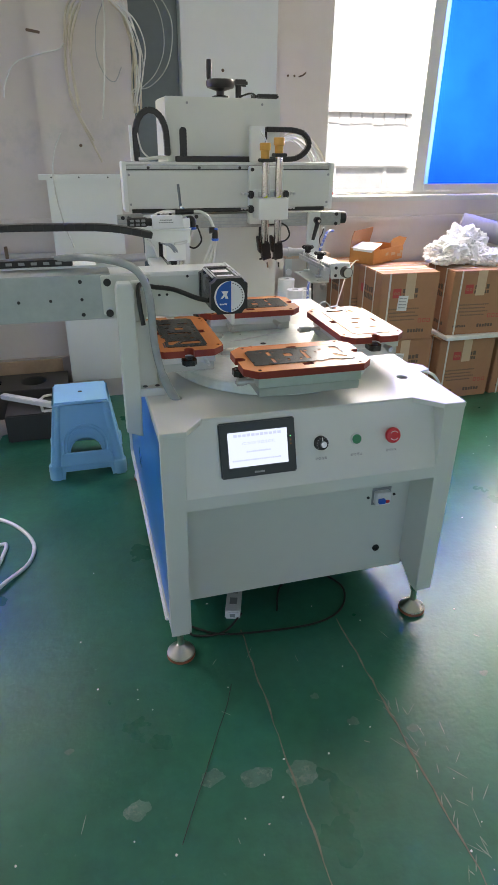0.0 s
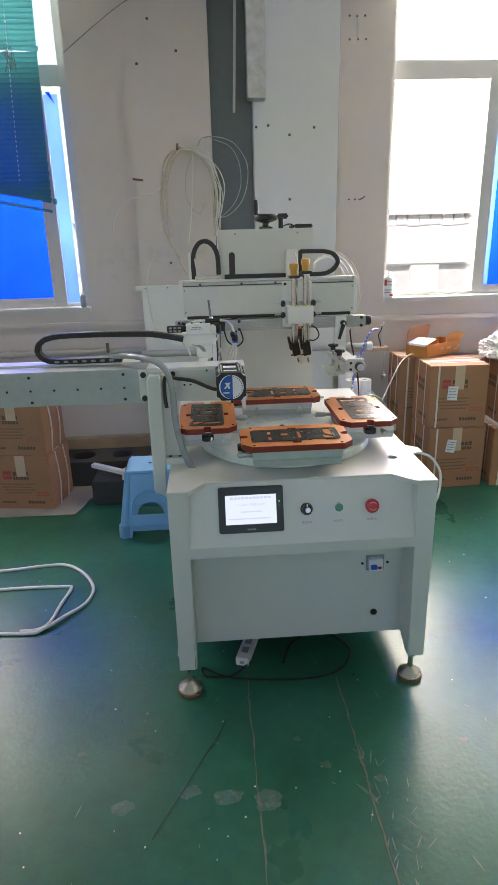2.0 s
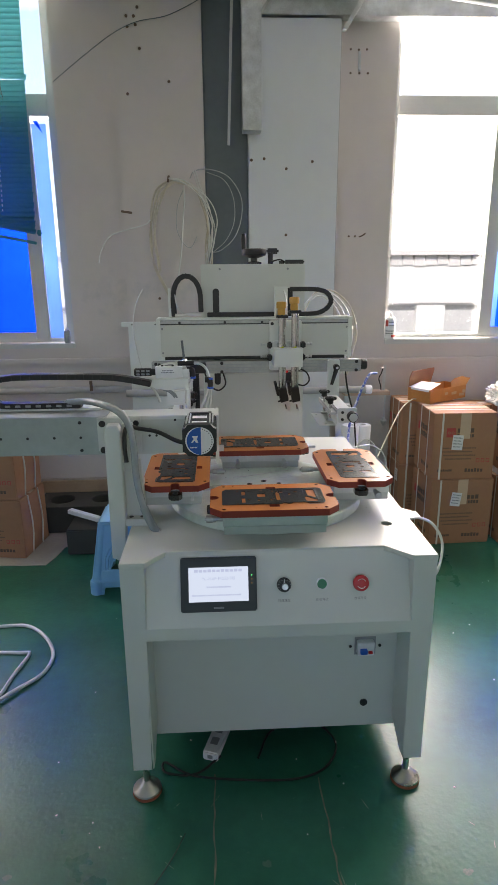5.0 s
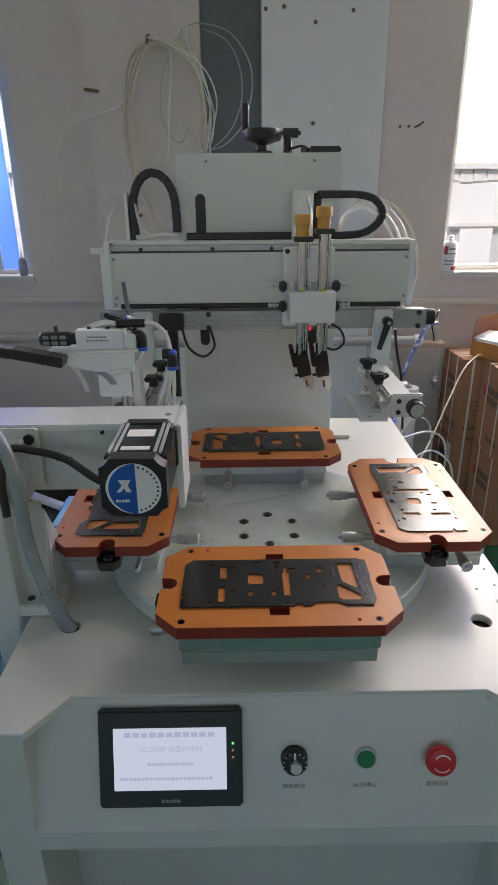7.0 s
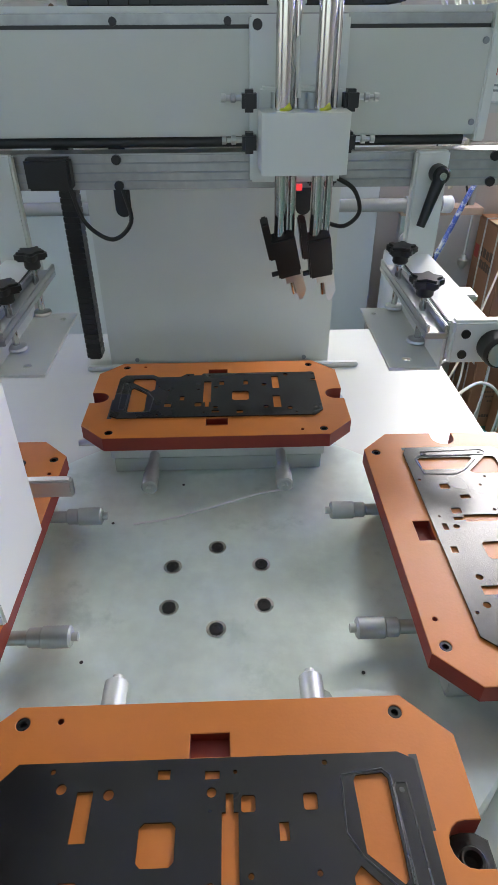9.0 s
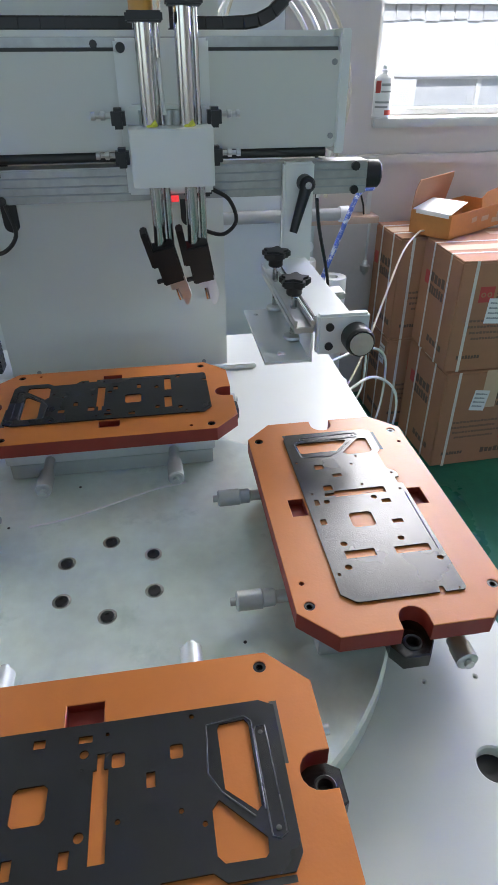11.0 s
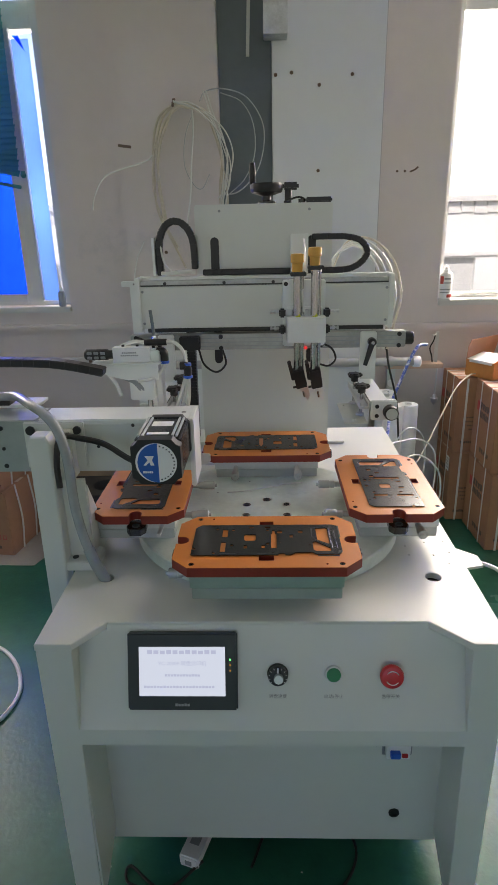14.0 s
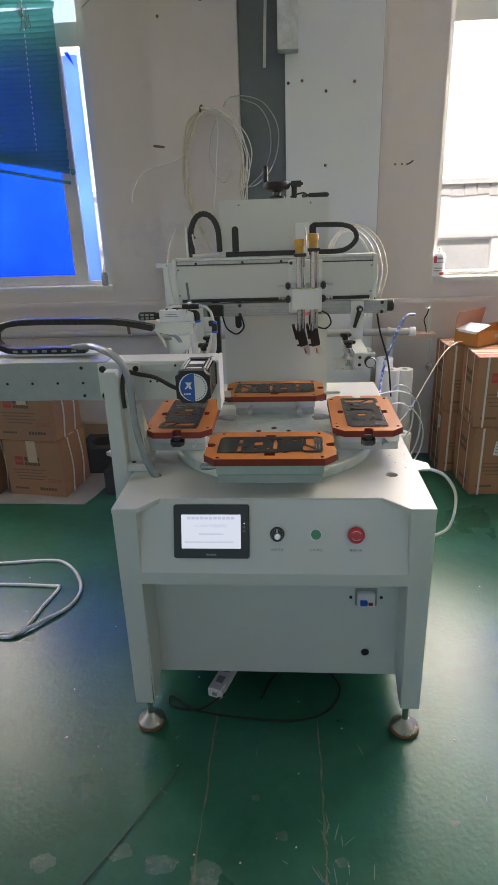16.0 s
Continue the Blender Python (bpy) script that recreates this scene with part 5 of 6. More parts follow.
for k in range(150):
    bm_box(-14.2 + 0.2 * k, -14.025 + 0.2 * k, 8.975, 8.995, 1.60 + 0.012 * (k % 3), 1.775, bm=bm)
part("eave_rib", bm, "facade_trim", hall)
part("band", bm_box(-14, 16, 8.97, 8.995, 0.98, 1.03), "facade_trim", hall)
for k in range(12):
    w = part("window", bm_box(-13 + 2.4 * k, -11.1 + 2.4 * k, 9.1, 9.12, 0.35, 0.95), "facade_glass", hall, "dull grey window")
    part("mullion", bm_box(-12.08 + 2.4 * k, -12.02 + 2.4 * k, 9.06, 9.1, 0.35, 0.95), "facade", w)

# ---- wall fittings ----
duct = thing("cable_duct", "galvanised sheet metal cable duct bent to an L", "duct", (0.05, 2.03, 2.85))
part("drop", bm_box(0.0, 0.098, 1.985, 2.079, 2.165, 2.80, 0.002), "galv", duct)
part("run", bm_box(0.0, 0.62, 1.985, 2.079, 2.80, 2.865, 0.002), "galv", duct)
part("mitre", bm_prism([(0.098, 2.80), (0.17, 2.80), (0.098, 2.70)], Matrix.Translation((0, 2.08, 0)) @ UP_Y, 0.09), "galv", duct)
for k in range(6):
    part("rivet", bm_cyl((0.06 + 0.025 * k, 1.985, 2.835), (0.06 + 0.025 * k, 1.982, 2.835), 0.004, n=8), "print_dark", duct)
solid("steel_beam", bm_box(0.10, 4.9, 2.081, 2.16, 2.715, 2.86, 0.003), "galv", "grey steel beam over the window", "beam", kind="structure")
solid("beam_bracket", bm_prism([(0.515, 2.64), (0.535, 2.64), (0.64, 2.80), (0.61, 2.80)], Matrix.Translation((0, 2.08, 0)) @ UP_Y, 0.04), "galv", "small diagonal steel bracket under the beam", "bracket")
solid("conduit", bm_tube([(0.02, 1.93, 2.885), (0.6, 1.94, 2.80), (1.4, 1.95, 2.712), (2.4, 1.96, 2.62), (4.9, 1.97, 2.45)], 0.017, 10), "frame", "pale sagging conduit below the ceiling", "pipe", kind="structure")
solid("loose_strip", moved(bm_box(-0.007, 0.007, -0.004, 0.004, -0.37, 0.37), Matrix.Translation((-0.055, 2.12, 2.49)) @ pose(0, 0, 0, 0, 2.2, 0)), "frame", "thin pale strip leaning against the grey pillar", "strip")
bm = bmesh.new()
for x in (-1.75, -1.15, -0.55):
    bm_box(x - 0.012, x + 0.012, -5.4, 2.1, 2.853, 2.8595, bm=bm)
for y in (0.9, 1.5, 2.06):
    bm_box(-5, 0.02, y - 0.012, y + 0.012, 2.854, 2.8598, bm=bm)
solid("ceiling_trim", bm, "frame", "white grid bars of the suspended ceiling", "ceiling grid", kind="structure")

pipe = thing("wall_pipe", "grey water pipe along the wall with clips", "pipe", (-1.2, 2.15, 0.80))
part("pipe_run", bm_cyl((-3.5, 2.165, 0.80), (-0.66, 2.165, 0.80), 0.021, n=14), "grey_pipe", pipe)
part("pipe_run", bm_cyl((-0.68, 2.03, 0.80), (0.72, 2.03, 0.80), 0.021, n=14), "grey_pipe", pipe)
for x in (-2.2, -1.5, -0.9, 0.60):
    part("clip", bm_turned([(0.027, -0.01), (0.027, 0.01)], (x, 2.165 if x < -0.7 else 2.03, 0.80), (1, 0, 0), 14), "grey_pipe", pipe)
part("end_cap", bm_turned([(0.026, 0), (0.027, 0.03), (0.02, 0.036)], (0.71, 2.03, 0.80), (1, 0, 0), 16), "white_plastic", pipe)
part("tap", bm_cyl((-0.90, 2.13, 0.80), (-0.90, 2.13, 0.86), 0.009, n=8), "print_dark", pipe)
solid("wall_ledge", bm_box(-3.9, -0.658, 2.172, 2.199, 0.955, 0.985, 0.004), "wall", "painted ledge along the wall", "trim", kind="structure")
solid("wall_ledge", bm_box(0.516, 4.9, 2.168, 2.199, 0.93, 0.962, 0.004), "wall", "painted ledge under the window", "trim", kind="structure")
solid("baseboard", bm_box(-3.9, -0.66, 2.17, 2.199, 0.0, 0.24, 0.004), "concrete", "bare plinth at the foot of the wall", "baseboard", kind="structure")

panel_l = thing("cover_panel", "white sheet metal cover standing against the wall", "panel", (-0.5, 2.08, 0))
part("sheet", bm_box(-0.655, -0.30, 2.075, 2.09, 0.12, 1.175, 0.002), "enamel_white", panel_l)
part("top_rail", bm_box(-0.69, -0.285, 2.055, 2.09, 1.1755, 1.20, 0.002), "enamel_white", panel_l)
for x in (-0.63, -0.50, -0.36):
    part("hole", bm_cyl((x, 2.055, 1.187), (x, 2.053, 1.187), 0.004, n=8), "black", panel_l)


def wall_mark(x, z, y, r, name="wall_plug"):
    return solid(name, bm_turned([(r, 0), (r * 0.9, 0.003), (r * 0.4, 0.005)], (x, y, z), (0, -1, 0), 8), "print_dark", "small dark plug remaining in the painted wall", "wall plug", "wall plugs")


for x, z in ((0.118, 2.047), (0.237, 1.998), (0.377, 2.034), (0.238, 1.662), (0.05, 2.04)):
    wall_mark(x, z, 2.08, 0.008)
for x, z in ((0.614, 1.661), (0.650, 1.661), (0.589, 2.602), (0.632, 2.60), (0.676, 2.602), (0.592, 2.49), (0.64, 2.49), (0.686, 2.49)):
    wall_mark(x, z, WY, 0.006)
for x, z in ((-0.519, 2.748), (-0.576, 2.709), (-0.539, 2.709), (-0.573, 2.663), (-0.532, 2.671), (-0.517, 2.566), (-0.374, 2.418), (-0.589, 2.359), (-0.473, 1.327)):
    wall_mark(x, z, 2.11, 0.008)
solid("wall_hook", bm_tube([(0.675, 2.2, 1.658), (0.69, 2.18, 1.664), (0.705, 2.175, 1.676)], 0.004, 6), "print_dark", "bent nail in the wall", "nail")
solid("wall_hook", bm_box(0.630, 0.644, 2.188, 2.199, 2.50, 2.59, 0.002), "galv", "rusty metal hook on the wall", "hook")
solid("wall_hook", moved(bm_box(-0.03, 0.03, -0.006, 0, -0.006, 0.006, 0.002), Matrix.Translation((-0.63, 2.11, 1.785)) @ pose(0, 0, 0, 0, 8, 0)), "print_dark", "dark metal clip on the wall board", "clip")
solid("hose_hook", bm_tube([(-0.394, 2.11, 1.965), (-0.394, 2.07, 1.955), (-0.396, 2.055, 1.93)], 0.006, 6), "print_dark", "dark hook that holds hoses", "hook")


def hang(name, pts, r, mat, label, y=2.085):
    return solid(name, bm_tube([(x, y + 0.012 * math.sin(3 * k), z) for k, (x, z) in enumerate(pts)], r, 8, 10), mat, label, "hose", "hoses on the wall")


rng = random.Random(21)
LOOP = [(-0.37, 1.25), (-0.43, 1.36), (-0.485, 1.50), (-0.508, 1.64), (-0.495, 1.78), (-0.455, 1.89), (-0.40, 1.945), (-0.34, 1.952), (-0.28, 1.92), (-0.23, 1.84), (-0.20, 1.72), (-0.195, 1.60), (-0.20, 1.48)]
for k in range(4):
    hang("air_hose", [(x * (1 - 0.022 * k) + rng.uniform(-0.012, 0.012), z - 0.010 * k + rng.uniform(-0.010, 0.010)) for x, z in LOOP[min(k, 2):]], 0.0050, "tube_old", "yellowed air hose hanging in a loop", 2.080 - 0.010 * k)
for k in range(4):
    o = rng.uniform(0, 0.06)
    hang("air_hose", [(-0.39, 1.945), (-0.31 + 0.4 * o, 1.93 + rng.uniform(-0.02, 0.01)), (-0.235 + o, 1.86 + rng.uniform(-0.03, 0.02)), (-0.19 + o, 1.74), (-0.19 + o * rng.uniform(0.4, 1), 1.62), (-0.21 + 0.5 * o, 1.50)], 0.0032, "tube", "clear air hose hanging in a loop", 2.05 - 0.006 * k)
for dx in (0.0, 0.012):
    hang("air_hose", [(-0.262 + dx, 1.985), (-0.235 + dx, 1.90), (-0.195 + dx, 1.80), (-0.165 + dx, 1.70), (-0.175 + dx, 1.60), (-0.215 + dx, 1.555)], 0.0028, "tube", "clear air hose hanging in a loop", 2.05)
hang("air_hose", [(-0.20, 1.57), (-0.12, 1.585), (-0.04, 1.66), (-0.004, 1.77), (-0.012, 1.87), (-0.08, 1.965), (-0.18, 1.995), (-0.255, 1.99), (-0.28, 1.95)], 0.0028, "tube_thin", "thin clear air hose hanging in a wide loop", 2.09)
hang("air_hose", [(-0.17, 1.57), (-0.09, 1.64), (-0.045, 1.74), (-0.05, 1.86), (-0.10, 1.945), (-0.19, 1.985)], 0.0024, "tube_thin", "thin clear air hose hanging in a wide loop", 2.10)
hang("air_hose", [(-0.31, 1.91), (-0.35, 1.82), (-0.36, 1.70), (-0.325, 1.62), (-0.285, 1.60), (-0.25, 1.66)], 0.0020, "tube_thin", "thin clear air hose curling down", 2.085)
hang("air_hose", [(-0.315, 1.93), (-0.312, 1.84), (-0.325, 1.72), (-0.338, 1.58), (-0.36, 1.44)], 0.0042, "tube", "clear air hose hanging down", 2.06)
hang("air_hose", [(-0.79, 1.52), (-0.776, 1.577), (-0.722, 1.656), (-0.621, 1.693), (-0.53, 1.715), (-0.50, 1.74)], 0.0034, "tube", "clear air hose sticking out", 2.06)
hang("air_hose", [(-0.56, 1.38), (-0.60, 1.30), (-0.62, 1.18), (-0.60, 1.0), (-0.56, 0.86)], 0.0032, "tube", "clear air hose hanging down", 2.04)
solid("wall_cable", bm_tube([(-0.19, 2.10, 2.79), (-0.30, 2.095, 2.735), (-0.391, 2.095, 2.702), (-0.52, 2.095, 2.68), (-0.641, 2.10, 2.631), (-0.80, 2.15, 2.55), (-0.985, 2.19, 2.435)], 0.0022, 6), "steel_grey", "thin dark cable running across the wall", "cable")

# ---- cartons ----


def carton(w, d, h, m, label, group, red=True, strap=True, writing=True, mark=(-0.05, 0.72)):
    """A closed carton with flaps, tape, straps and printing."""
    c = thing("carton", label, "box", m.translation, group)
    part("body", moved(bm_box(-w / 2, w / 2, -d / 2, d / 2, 0.001, h - 0.004, 0.004), m), "card", c)
    for s in (-1, 1):
        part("flap", moved(bm_box(-w / 2 + 0.001, w / 2 - 0.001, min(s * 0.002, s * (d / 2 - 0.001)), max(s * 0.002, s * (d / 2 - 0.001)), h - 0.004, h, 0.0015), m), "card", c)
    part("tape", moved(bm_box(-w / 2, w / 2, -0.028, 0.028, h, h + 0.0008), m), "card_in", c)
    part("tape", moved(bm_box(-0.028, 0.028, -d / 2 - 0.0008, -d / 2, h * 0.62, h), m), "card_in", c)
    if strap:
        for x in (-w * 0.36,):
            for y in (-d / 2 - 0.0015, d / 2 + 0.0005):
                part("strap", moved(bm_box(x - 0.005, x + 0.005, y, y + 0.001, 0, h), m), "strap", c)
        for y in (-d * 0.22, d * 0.22):
            part("strap", moved(bm_box(-w / 2 - 0.0016, -w / 2 - 0.0003, y - 0.005, y + 0.005, 0, h + 0.001), m), "strap", c)
            part("strap", moved(bm_box(-w / 2, w / 2, y - 0.005, y + 0.005, h + 0.0008, h + 0.0018), m), "strap", c)
    if writing:
        front = m @ Matrix.Translation((0, -d / 2, 0)) @ UP_Y
        if red:
            ex, ez = mark[0], mark[1] * h
            part("emblem", moved(bm_box(ex - 0.024, ex + 0.024, ez - 0.024, ez + 0.026, 0.0002, 0.0007), front), "card_red", c, "red printed square")
            for dx in (-0.010, 0.010):
                part("emblem_mark", moved(bm_sheet(disc(ex + dx, ez, 0.008, 14), [disc(ex + dx, ez, 0.0045, 12)], 0.0004, Matrix.Translation((0, 0, 0.0006))), front), "card", c)
            bars("printing", ex + 0.032, ex + 0.125, ez + 0.012, 0.024, 4, front, "print_dark", c, 0.0002)
            bars("printing", ex + 0.032, ex + 0.125, ez - 0.016, 0.020, 6, front, "print_dark", c, 0.0002)
        for k in range(4):
            bars("printing", -w * 0.38 + 0.01 * k, w * 0.20 - 0.02 * (k % 2), h * (0.48 - 0.055 * k), h * 0.022, 15, front, "print_faint", c, 0.0002)
        bars("printing", -w * 0.40, -w * 0.16, h * 0.14, h * 0.035, 8, front, "print_dark", c, 0.0002)
        bars("printing", w * 0.04, w * 0.34, h * 0.14, h * 0.055, 6, front, "print_dark", c, 0.0002)
        for x in (0.24, 0.32, 0.40):
            part("handling_mark", moved(bm_sheet(rect(w * x - 0.009, w * x + 0.009, h * 0.26, h * 0.26 + 0.022), [rect(w * x - 0.006, w * x + 0.006, h * 0.26 + 0.003, h * 0.26 + 0.019)], 0.0004, Matrix.Translation((0, 0, 0.0002))), front), "card_red", c)
        side = m @ Matrix.Translation((-w / 2, 0, 0)) @ pose(0, 0, 0, 90, 0, -90)
        part("emblem", moved(bm_box(-0.105, -0.072, h * 0.62, h * 0.74, 0.0002, 0.0007), side), "card_red", c)
        bars("printing", -0.062, 0.05, h * 0.71, h * 0.085, 4, side, "print_dark", c, 0.0002)
        bars("printing", -0.062, 0.05, h * 0.60, h * 0.085, 6, side, "print_dark", c, 0.0002)
        bars("printing", -0.02, 0.10, h * 0.16, h * 0.06, 5, side, "print_dark", c, 0.0002)
    return c


def shipping_label(m, w, h, parent):
    part("shipping_label", moved(bm_box(-w / 2, w / 2, 0, h, 0.0012, 0.0018), m), "paper", parent, "white shipping label")
    for k in range(4):
        bars("label_print", -w * 0.4, w * (0.4 - 0.1 * (k % 2)), h * (0.82 - 0.2 * k), h * 0.07, 6, m, "grey_plastic", parent, 0.0018)


GR, GL = "cartons under the window", "cartons by the wall"
m = Matrix.Translation((1.158, 1.755, 0)) @ pose(0, 0, 0, 0, 0, 2)
c = carton(0.345, 0.295, 0.376, m, "brown printed carton at the bottom of a stack", GR, mark=(-0.03, 0.70))
shipping_label(m @ Matrix.Translation((-0.040, -0.1475, 0.225)) @ UP_Y @ pose(0, 0, 0, 0, 0, -8), 0.056, 0.078, c)
m = Matrix.Translation((1.152, 1.76, 0.377)) @ pose(0, 0, 0, 0, 0, -1)
c = carton(0.338, 0.295, 0.366, m, "brown strapped carton with a white shipping label", GR, mark=(-0.075, 0.71))
shipping_label(m @ Matrix.Translation((-0.038, -0.1475, 0.165)) @ UP_Y @ pose(0, 0, 0, 0, 0, -3), 0.058, 0.082, c)
for zz, lab in ((0.0, "brown carton standing behind the front stack"), (0.370, "brown strapped carton behind the front stack")):
    m = Matrix.Translation((1.062, 2.038, zz)) @ pose(0, 0, 0, 0, 0, 1)
    c = carton(0.325, 0.24, 0.368, m, lab, GR)
    if zz == 0:
        shipping_label(m @ Matrix.Translation((-0.1625, -0.075, 0.26)) @ pose(0, 0, 0, 90, 0, -90), 0.05, 0.075, c)
m = Matrix.Translation((1.562, 1.745, 0))
c = carton(0.36, 0.295, 0.36, m, "brown printed carton under a foam slab", GR, mark=(-0.06, 0.72))
m = Matrix.Translation((1.585, 1.75, 0.385)) @ pose(0, 0, 0, 0, 0, -2)
carton(0.345, 0.295, 0.355, m, "worn brown printed carton on a foam slab", GR, mark=(-0.07, 0.72))
solid("foam_slab", bm_box(1.40, 1.80, 1.575, 1.92, 0.3615, 0.384, 0.003), "foam", "white foam slab between two cartons", "foam")
carton(0.36, 0.295, 0.36, Matrix.Translation((1.95, 1.75, 0)), "brown carton in the row by the window", GR)
carton(0.36, 0.295, 0.36, Matrix.Translation((1.965, 1.76, 0.362)), "brown carton on top of another", GR)
carton(0.36, 0.16, 0.70, Matrix.Translation((1.42, 2.07, 0)), "brown carton against the wall behind the stacks", GR, writing=False, strap=False)
for x, rz in ((-1.343, -8), (-1.75, -5)):
    for k in range(2):
        m = Matrix.Translation((x - 0.010 * k, 1.743 + (0.02 if x < -1.5 else 0), 0.331 * k)) @ pose(0, 0, 0, 0, 0, rz)
        lc = carton(0.345, 0.295, 0.329, m, "brown printed carton stacked by the wall", GL, strap=False, mark=(-0.085, 0.64))
        for y in (-0.06, 0.06):
            part("strap", moved(bm_tube([(0.174, y, 0.0), (0.182, y + 0.01, 0.16), (0.174, y, 0.328)], 0.004, 6, 6), m), "strap", lc)

tray = thing("open_carton", "small brown open carton with torn flaps and white tape", "box", (1.125, 2.0, 0.744))
tm = Matrix.Translation((1.125, 1.995, 0.7455)) @ pose(0, 0, 0, 0, 0, 33)
TW, TD, TH = 0.165, 0.078, 0.076
for t in ((-TW, TW, -TD, TD, 0, 0.004), (-TW, TW, -TD, -TD + 0.004, 0.004, TH), (-TW, TW, TD - 0.004, TD, 0.004, TH), (-TW, -TW + 0.004, -TD + 0.004, TD - 0.004, 0.004, TH), (TW - 0.004, TW, -TD + 0.004, TD - 0.004, 0.004, TH)):
    part("side", moved(bm_box(*t, 0.001), tm), "card_orange", tray)
part("flap", bm_prism([(-TW, 0), (0.03, 0), (0.045, 0.085), (0.04, 0.098), (-TW + 0.01, 0.092), (-TW - 0.004, 0.06)], tm @ Matrix.Translation((0, TD, TH)) @ pose(0, 0, 0, 98), 0.003), "card", tray, "upright brown flap")
part("flap", bm_prism([(-TD + 0.006, 0), (TD - 0.006, 0), (TD - 0.012, 0.105), (-TD + 0.016, 0.098)], tm @ Matrix.Translation((-TW + 0.003, 0, TH)) @ pose(0, 0, 0, 0, 0, -90) @ pose(0, 0, 0, 14), 0.003), "paper", tray, "white inner face of a folded flap")
part("flap", bm_prism([(0.02, 0), (TW, 0), (TW + 0.055, 0.035), (TW + 0.02, 0.040), (TW - 0.02, 0.052), (0.07, 0.046), (0.03, 0.030)], tm @ Matrix.Translation((0, -TD + 0.003, TH)) @ pose(0, 0, 0, 70), 0.003), "card_orange", tray, "torn orange-brown flap")
part("flap", bm_prism([(-TD, 0), (TD, 0), (TD - 0.01, 0.05), (0.01, 0.065), (-TD + 0.02, 0.04)], tm @ Matrix.Translation((TW - 0.003, 0, TH)) @ pose(0, 0, 0, 0, 0, 90) @ pose(0, 0, 0, 205), 0.003), "card_orange", tray)
for k, (x, z, w) in enumerate(((-0.03, 0.045, 0.030), (0.03, 0.038, 0.045), (0.10, 0.030, 0.050), (0.125, 0.058, 0.030))):
    part("tape", moved(bm_box(x, x + w, -TD - 0.0010, -TD - 0.0002, z - 0.008, z + 0.008), tm @ pose(0, 0, 0, 0, 4 * k - 5, 0)), "tape_clear", tray, "strip of clear tape")
part("tape", moved(bm_box(-TW - 0.001, -TW - 0.0002, -TD + 0.01, TD - 0.02, TH - 0.010, TH + 0.002), tm), "paper", tray)

rng = np.random.RandomState(3)


def crumpled(cx, cy, cz, sx, sy, sz, seed):
    bm = bmesh.new()
    bmesh.ops.create_icosphere(bm, subdivisions=5, radius=1.0)
    for v in bm.verts:
        p = v.co.copy()
        n = noise.noise(p * 1.7 + Vector((seed, 0, 0))) * 0.35 + abs(noise.noise(p * 4.1 + Vector((0, seed, 0)))) * 0.30 + abs(noise.noise(p * 9 + Vector((0, 0, seed)))) * 0.12
        p *= 0.80 + n
        v.co = (cx + p.x * sx, cy + p.y * sy, cz + max(p.z, -0.55) * sz)
    return bm


bagm = thing("plastic_bags", "heap of crumpled white plastic bags on cartons", "plastic bag", (1.53, 1.84, 0.73))
part("bag", crumpled(1.46, 1.80, 0.80, 0.12, 0.12, 0.09, 1.3), "bag", bagm)
part("bag", crumpled(1.60, 1.86, 0.83, 0.13, 0.12, 0.12, 5.1), "bag", bagm)
part("bag", crumpled(1.68, 1.78, 0.78, 0.11, 0.10, 0.07, 8.7), "bag", bagm)
roll = thing("film_roll", "grey lilac roll of film lying on the cartons", "roll", (1.9, 1.9, 0.73))
part("film", bm_cyl((1.68, 2.04, 0.93), (2.22, 1.72, 0.79), 0.062, n=28, bevel=0.004), "roll", roll)
part("core", bm_cyl((2.2, 1.732, 0.795), (2.235, 1.711, 0.786), 0.035, n=20), "black", roll)

# ---- left corner ----
stools = thing("stool_stack", "light blue plastic stools nested in a stack", "stool", (-0.605, 1.33, 0))


